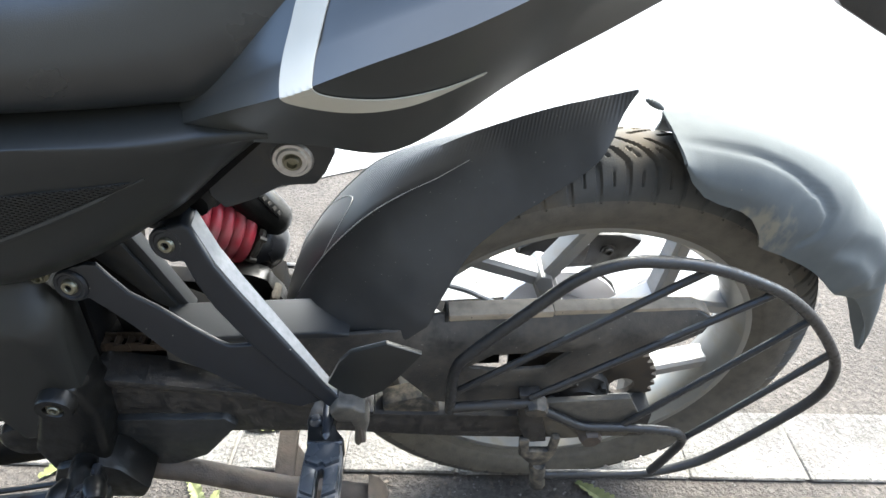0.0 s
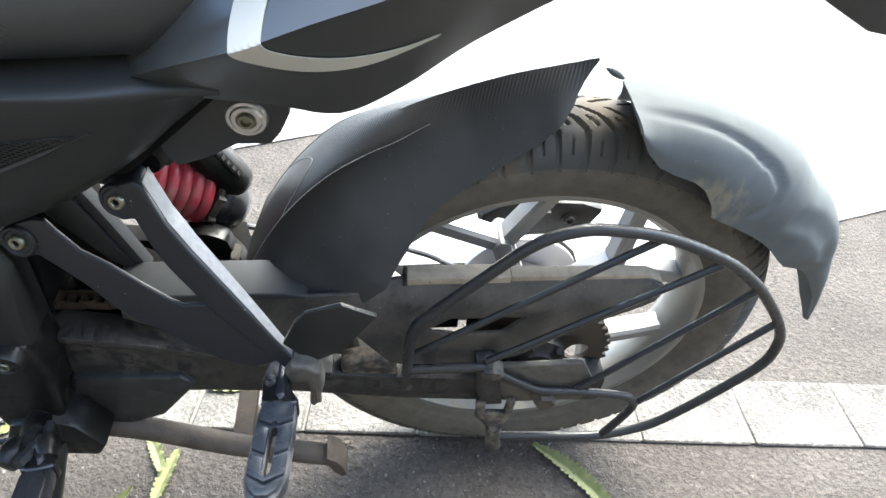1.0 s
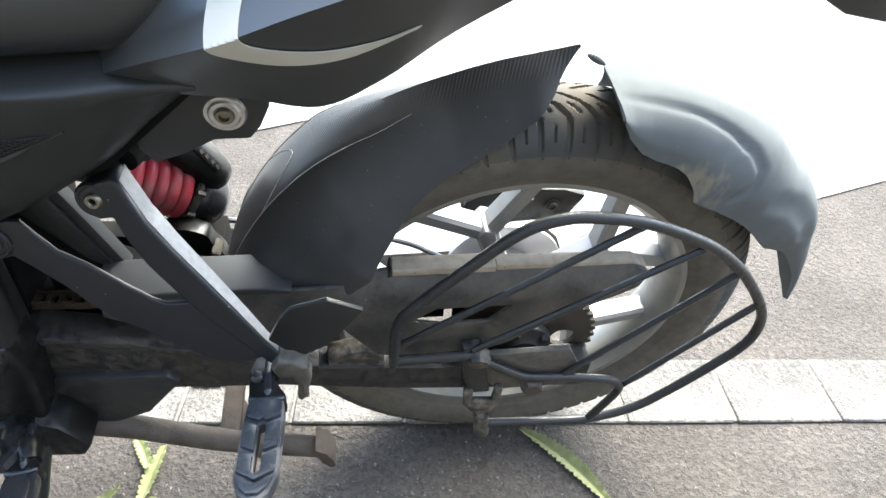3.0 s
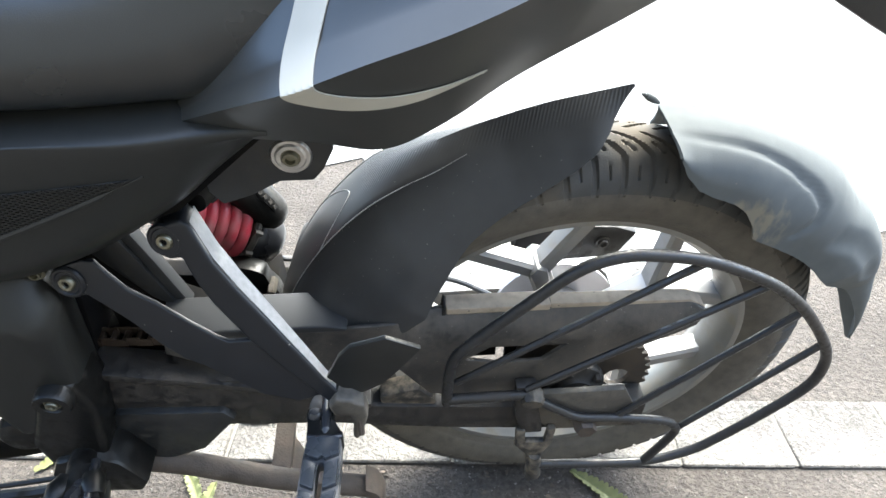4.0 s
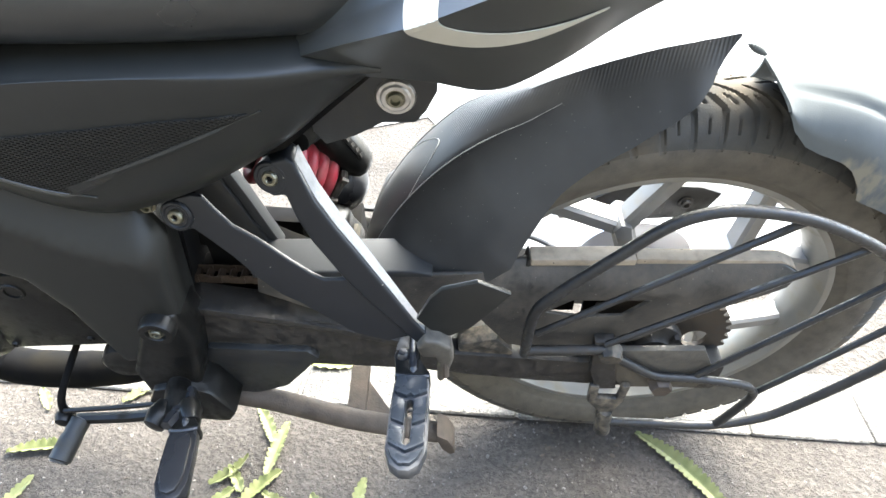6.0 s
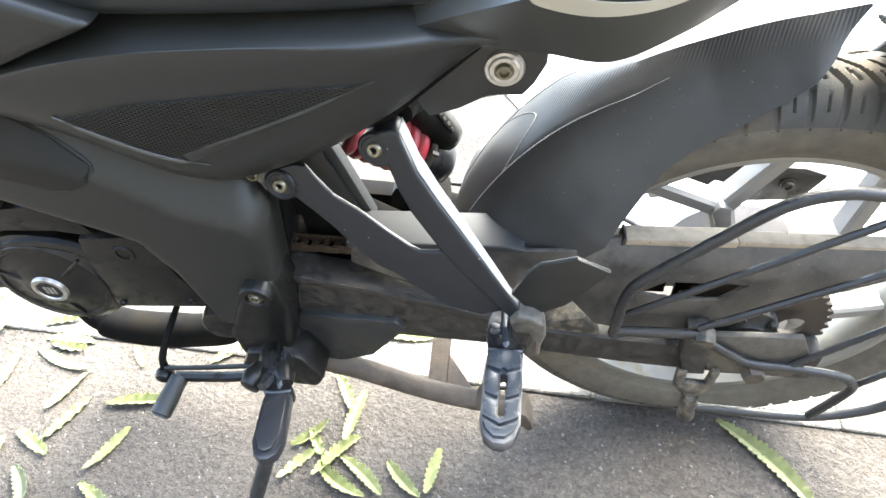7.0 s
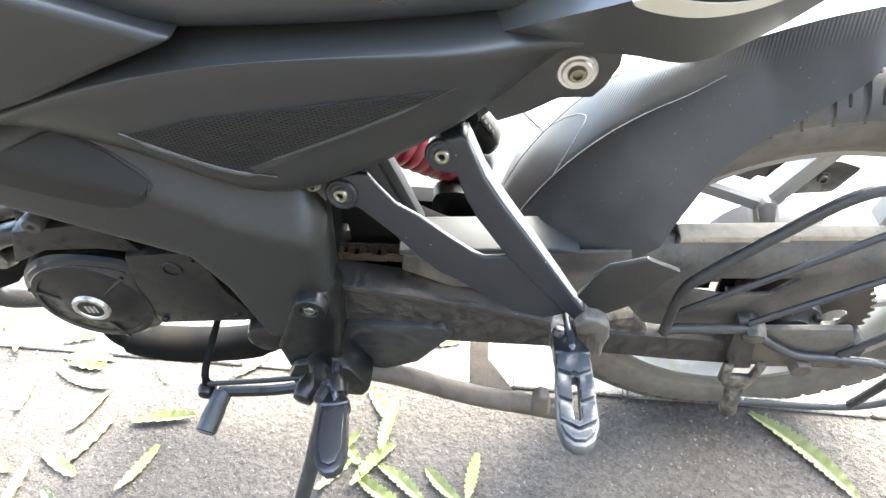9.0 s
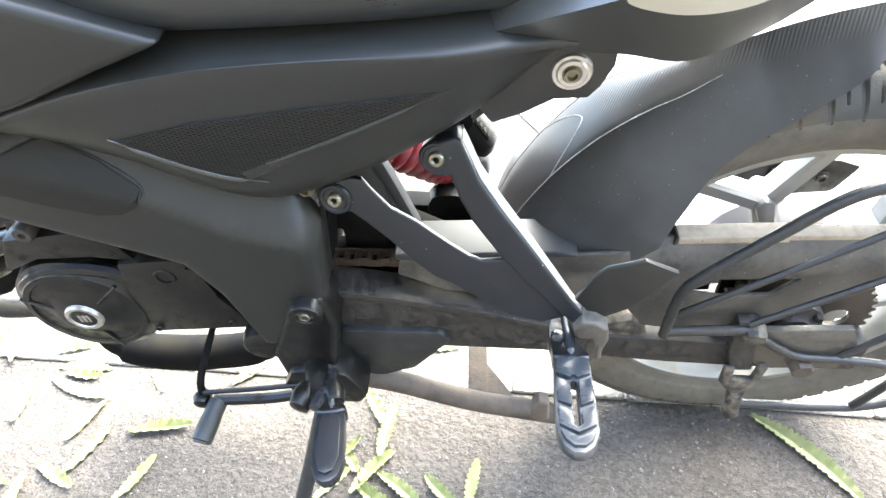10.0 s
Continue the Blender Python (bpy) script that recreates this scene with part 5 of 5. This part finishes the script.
def shock():
    """Lying shock absorber: coil spring, collar, black body with its linkage, and a gas canister beside it."""
    d = Vector((0.76, 0.22, -0.60)).normalized()
    c = Vector((-0.411, 0.072, 0.145))
    s, u = d.orthogonal().normalized(), d.cross(d.orthogonal().normalized())
    body = part("shock_absorber", lathe([(0.001, -0.10), (0.020, -0.10), (0.020, 0.010), (0.034, 0.026), (0.037, 0.034), (0.036, 0.046), (0.031, 0.058), (0.022, 0.066), (0.001, 0.070)], c - s * 0.004, d, 32), M_PEGMETAL, bike, "shock absorber with a red coil spring")
    coil = []
    for i in range(201):
        w = 2 * math.pi * 7 * i / 200
        coil.append(c + d * (-0.080 + 0.098 * i / 200) + 0.0325 * (math.cos(w) * s + math.sin(w) * u))
    part("spring", tube(coil, 0.0079, 12, steps=2), M_RED, body, "red coil spring")
    part("spring_collar", lathe([(0.018, 0.018), (0.036, 0.018), (0.0385, 0.021), (0.0385, 0.0245), (0.035, 0.027), (0.018, 0.027)], c, d, 24), M_AXLE, body, "dusty grey spring collar")
    for k in range(8):
        w = 2 * math.pi * k / 8
        at = c + d * 0.0225 + 0.0385 * (math.cos(w) * s + math.sin(w) * u)
        part("collar_lug", lathe([(0.001, -0.0045), (0.0038, -0.0045), (0.0038, 0.0045), (0.001, 0.0045)], at, d, 6), M_AXLE, body)
    along = Vector((0.48, 0.05, -0.88)).normalized()
    top = Vector((-0.393, 0.080, 0.207))
    can = part("gas_canister", lathe([(0.001, -0.03), (0.0235, -0.03), (0.0235, 0.010), (0.0245, 0.012), (0.0245, 0.058), (0.0235, 0.066), (0.019, 0.075), (0.011, 0.081), (0.001, 0.082)], top, along, 32), M_ENGINE, body, "smooth black gas canister")
    face = (Vector((0.88, 0, 0.48)) * 0.80 + Vector((0, -1, 0)) * 0.60).normalized()
    side = along.cross(face)
    strip = bmesh.new()
    bmesh.ops.create_cube(strip, size=1, matrix=Matrix((tuple(side * 0.010), tuple(along * 0.056), tuple(face * 0.005))).transposed().to_4x4())
    bmesh.ops.translate(strip, verts=strip.verts[:], vec=top + along * 0.026 + face * 0.0245)
    part("canister_strip", bevelled(strip, 0.0012), M_ENGINE, can)
    for k in range(6):
        at = top + along * (0.004 + 0.009 * k) + face * 0.0265
        part("strip_stud", tube([at, at + face * 0.0016], 0.0033, 4, smooth=False), M_DIRTY, can)
    link = plate([(-0.425, 0.110), (-0.398, 0.122), (-0.372, 0.112), (-0.366, 0.096), (-0.357, 0.078), (-0.356, 0.060), (-0.370, 0.042), (-0.390, 0.034), (-0.425, 0.03)], 0.018, 0.040, 0.006, segments=3, rounded=True)
    part("linkage", link, M_ENGINE, body, "black shock linkage")
    part("pivot_boss", lathe([(0.006, 0.012), (0.008, 0.008), (0.017, 0.008), (0.020, 0.012), (0.020, 0.03)], (-0.388, 0, 0.058), sides=24), M_PEGMETAL, body)
    part("bolt", lathe([(0.001, 0.006), (0.004, 0.006), (0.0060, 0.009), (0.0060, 0.03)], (-0.363, 0, 0.088), sides=6), M_AXLE, body)
    return body


shock()
part("frame_strut", plate([(-0.482, 0.29), (-0.468, 0.29), (-0.446, 0.22), (-0.426, 0.150), (-0.438, 0.150), (-0.458, 0.22)], -0.062, -0.045, 0.003), M_SMOOTH, bike)
part("frame_strut", plate([(-0.53, 0.29), (-0.480, 0.29), (-0.436, 0.150), (-0.46, 0.17), (-0.49, 0.22)], -0.066, -0.050, 0.004), M_PLASTIC, bike)
# Near-black plates that stand for the shade in the frame's gaps.
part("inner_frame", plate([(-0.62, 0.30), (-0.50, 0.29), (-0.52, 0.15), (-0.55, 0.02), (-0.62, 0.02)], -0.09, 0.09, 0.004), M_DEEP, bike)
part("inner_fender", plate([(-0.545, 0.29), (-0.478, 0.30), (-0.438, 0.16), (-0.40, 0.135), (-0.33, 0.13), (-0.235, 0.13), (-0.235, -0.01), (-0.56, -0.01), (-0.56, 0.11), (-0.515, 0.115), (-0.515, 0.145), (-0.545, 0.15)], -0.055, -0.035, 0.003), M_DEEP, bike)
part("drain_cap", lathe([(0.001, -0.150), (0.018, -0.150), (0.024, -0.146), (0.026, -0.135), (0.026, -0.10)], (-0.612, 0, 0.048), sides=28), M_ENGINE, engine)
caliper = part("brake_caliper", plate([(-0.060, 0.050), (-0.054, 0.088), (-0.015, 0.112), (0.08, 0.106), (0.112, 0.094), (0.090, 0.050), (-0.03, 0.044)], 0.080, 0.112, 0.007), M_ENGINE, bike, "black rear brake caliper")
bolt("bolt", -0.029, 0.078, 0.066, 0.012, caliper, M_ENGINE)
bolt("bolt", 0.065, 0.078, 0.080, 0.010, caliper, M_DIRTY)
part("caliper_bracket", plate([(-0.105, 0.068), (-0.058, 0.080), (-0.052, 0.058), (-0.098, 0.048)], 0.080, 0.100, 0.004), M_SILVER, caliper)
part("caliper_bridge", plate([(-0.005, 0.060), (0.035, 0.065), (0.038, 0.098), (0.0, 0.098)], 0.072, 0.082, 0.004), M_DIRTY, caliper)
part("caliper_pin", tube([(-0.110, 0.082, 0.070), (-0.085, 0.082, 0.076)], 0.011, 12), M_SILVER, caliper)
part("brake_hose", tube([(-0.40, 0.112, 0.045), (-0.30, 0.112, 0.032), (-0.20, 0.105, 0.024), (-0.15, 0.10, 0.003), (-0.115, 0.10, -0.014), (-0.07, 0.10, -0.046)], 0.004, 8), M_RUBBER, caliper)
part("plate_bracket", plate([(0.105, 0.56), (0.128, 0.487), (0.150, 0.463), (0.159, 0.454), (0.199, 0.433), (0.245, 0.410), (0.290, 0.402), (0.300, 0.430), (0.260, 0.50), (0.220, 0.56)], -0.03, 0.03, 0.004), M_PLASTIC, bike, "dark plastic plate bracket under the tail")
part("tail_lamp_base", plate([(0.02, 0.586), (0.085, 0.496), (0.11, 0.490), (0.135, 0.492), (0.15, 0.596)], -0.05, 0.05, 0.006), M_PLASTIC, bike)

# ---- fallen leaves ----


def leaf(seed, length, width):
    """A long leaf with a toothed margin, folded along a midrib, bent and curled."""
    rng = random.Random(seed)
    bm = bmesh.new()
    teeth = max(7, int(length / 0.0085))
    n = teeth * 6
    bend, curl, twist = rng.uniform(-0.16, 0.16), rng.uniform(0.002, 0.014), rng.uniform(-1.1, 1.1)
    fold, wave = rng.uniform(0.35, 0.95), rng.uniform(0.8, 1.9)
    rows = []
    for i in range(n + 1):
        t = i / n
        body = math.sin(math.pi * min(1, max(0, t * 0.965 + 0.02))) ** 0.55
        tooth = (t * teeth + rng.uniform(-0.03, 0.03)) % 1
        edge = 0.70 + 0.38 * math.sin(math.pi * tooth**0.8) ** 0.7
        x = (t - 0.5) * length * (1 - 0.15 * abs(bend))
        y0 = bend * length * (4 * (t - 0.5) ** 2 - 0.5) * 0.5
        lift = 0.002 + curl * abs(2 * t - 1) ** 2.5 * (0.3 + 0.7 * t)
        row = []
        for k in (-1, -0.6, -0.06, 0, 0.06, 0.6, 1):
            w = 0.5 * width * body * k * (edge if abs(k) == 1 else 1)
            up = abs(w) * fold + twist * w * (t - 0.5) + (0.0008 if k == 0 else 0)
            if abs(k) == 1:
                up += 0.0014 * wave * math.sin(t * teeth * math.pi + k)
            row.append(bm.verts.new((x, y0 + w, lift + up)))
        rows.append(row)
    for a, b in zip(rows, rows[1:]):
        for k in range(6):
            bm.faces.new((a[k], b[k], b[k + 1], a[k + 1]))
    bm.normal_update()
    if sum(f.normal.z for f in bm.faces) < 0:
        bmesh.ops.reverse_faces(bm, faces=bm.faces[:])
    thickened(bm, 0.0006)
    low = min(v.co.z for v in bm.verts)
    for v in bm.verts:
        v.co.z -= low
    return bm


SPOTS_FRONT = [
    (-1.0, 0.605, -0.982, 0.518), (-1.137, 0.713, -1.06, 0.639), (-1.172, 0.683, -1.119, 0.716), (-0.994, 0.672, -0.927, 0.694), (-0.974, 0.645, -0.872, 0.648),
    (-0.951, 0.63, -0.875, 0.626), (-0.97, 0.614, -0.84, 0.581), (-0.789, 0.65, -0.748, 0.606), (-0.631, 0.633, -0.58, 0.68), (-0.842, 0.577, -0.866, 0.496),
    (-0.805, 0.529, -0.834, 0.438), (-0.884, 0.45, -0.805, 0.417), (-0.701, 0.484, -0.728, 0.402), (-0.768, 0.523, -0.664, 0.545), (-0.842, 0.392, -0.785, 0.33),
]
SPOTS_REAR = [
    (-0.961, 0.434, -0.919, 0.412), (-0.899, 0.437, -0.892, 0.353), (-0.721, 0.381, -0.654, 0.352), (-0.392, 0.643, -0.346, 0.573), (-0.336, 0.615, -0.342, 0.514),
    (-0.323, 0.528, -0.373, 0.45), (-0.336, 0.49, -0.259, 0.436), (-0.37, 0.468, -0.288, 0.427), (-0.385, 0.492, -0.424, 0.435), (-0.422, 0.494, -0.377, 0.543),
    (-0.4, 0.526, -0.367, 0.482), (-0.266, 0.491, -0.206, 0.441), (-0.19, 0.525, -0.197, 0.447), (0.237, 0.649, 0.353, 0.516), (-0.324, 0.735, -0.24, 0.745),
]
for k, (x0, y0, x1, y1) in enumerate(SPOTS_FRONT + SPOTS_REAR):
    d = math.hypot(x1 - x0, y1 - y0)
    green = k in (6, 14)
    big = d > 0.15
    ob = mesh_object("leaf", leaf(k, d * 1.04, 0.030 if big else min(0.021, 0.010 + d * 0.11)), M_LEAF_GREEN if green else M_LEAF)
    on_kerb = (y0 + y1) / 2 > 0.657
    ob.matrix_world = pose((x0 + x1) / 2, (y0 + y1) / 2, 0.0070 if on_kerb else 0.0005, 0, 0, math.degrees(math.atan2(y1 - y0, x1 - x0)))
    tagged(ob, "large yellow-green fallen leaf with scalloped edges on asphalt" if big else ("dull green fallen leaf lying on asphalt" if green else "yellowing scalloped fallen leaf lying on grey asphalt"), "leaf", "fallen leaves on the ground")

# ---- grit ----


def grit(count, seed):
    """Loose stones of a few millimetres, thicker near the kerb."""
    rng = random.Random(seed)
    verts, faces = [], []
    for _ in range(count):
        x, y = rng.uniform(-1.4, 1.4), rng.uniform(0.25, 0.655) if rng.random() < 0.75 else rng.uniform(0.82, 1.5)
        r = 0.0008 + 0.003 * rng.random() ** 5
        h = 0.0045 if y > 0.82 else 0.0
        base = len(verts)
        for k in range(4):
            a = k * math.pi / 2 + rng.uniform(-0.5, 0.5)
            q = r * rng.uniform(0.6, 1.3)
            verts.append((x + q * math.cos(a), y + q * math.sin(a), h - 0.0002))
        verts.append((x + rng.uniform(-0.3, 0.3) * r, y + rng.uniform(-0.3, 0.3) * r, h + r * rng.uniform(0.6, 1.2)))
        for k in range(4):
            faces.append((base + k, base + (k + 1) % 4, base + 4))
    me = bpy.data.meshes.new("grit")
    me.from_pydata(verts, [], faces)
    me.materials.append(M_GRIT)
    return tagged(new("grit", me), "loose grit and small stones scattered on asphalt", "grit", kind="stuff")


grit(9000, 3)


def litter(seed):
    """Dry flakes of leaf and bark, thin and curled, on the road and by the kerb under the tyre."""
    rng = random.Random(seed)
    verts, faces = [], []
    spots = [(rng.uniform(0.4, 2.3), rng.uniform(1.15, 3.2), 0.004, rng.uniform(0.002, 0.006)) for _ in range(230)]
    spots += [(rng.gauss(0.06, 0.10), rng.uniform(0.585, 0.652), 0.0, rng.uniform(0.002, 0.006)) for _ in range(26)]
    spots += [(rng.uniform(-1.2, 0.9), rng.uniform(0.36, 0.65), 0.0, rng.uniform(0.0012, 0.004)) for _ in range(90)]
    for x, y, z, r in spots:
        turn, thin, base = rng.uniform(0, math.pi), rng.uniform(0.3, 0.8), len(verts)
        for k in range(6):
            a = k * math.pi / 3
            u, v = r * math.cos(a) * rng.uniform(0.8, 1.2), r * thin * math.sin(a)
            verts.append((x + u * math.cos(turn) - v * math.sin(turn), y + u * math.sin(turn) + v * math.cos(turn), z + 0.0006 + 0.35 * r * (abs(u) / r) ** 2))
        verts += [(vx, vy, vz + 0.0005) for vx, vy, vz in verts[base:base + 6]]
        faces += [tuple(range(base + 5, base - 1, -1)), tuple(range(base + 6, base + 12))]
        faces += [(base + k, base + (k + 1) % 6, base + 6 + (k + 1) % 6, base + 6 + k) for k in range(6)]
    me = bpy.data.meshes.new("litter")
    me.from_pydata(verts, [], faces)
    me.materials.append(M_LITTER)
    return tagged(new("litter", me), "dry brown flakes of leaf and bark on the ground", "litter", kind="stuff")


litter(11)

# ---- kerb blocks ----


def kerb_block(seed):
    rng = random.Random(seed)
    bm = bmesh.new()
    w, d = 0.0925, 0.070
    vs = [bm.verts.new((x * (w + rng.uniform(-0.0025, 0.001)), y * (d + rng.uniform(-0.002, 0.001)), 0.0062 + rng.uniform(-0.0006, 0.0006))) for x, y in ((-1, -1), (1, -1), (1, 1), (-1, 1))]
    f = bm.faces.new(vs)
    ret = bmesh.ops.extrude_face_region(bm, geom=[f])
    for v in ret["geom"]:
        if isinstance(v, bmesh.types.BMVert):
            v.co.z = 0.0
    bmesh.ops.recalc_face_normals(bm, faces=bm.faces[:])
    bevelled(bm, 0.003, segments=1)
    ob = mesh_object("block", bm, M_BLOCK)
    return ob


kinds = [kerb_block(k) for k in range(4)]
for i in range(48):
    ob = kinds[i % 4] if i < 4 else new("block", kinds[(i * 7 + i // 5) % 4].data)
    ob.matrix_world = pose(-3.605 + 0.187 * i, 0.7265, 0.0, 0, 0, 0.6 * math.sin(i * 2.3))
    ob.parent = kerb
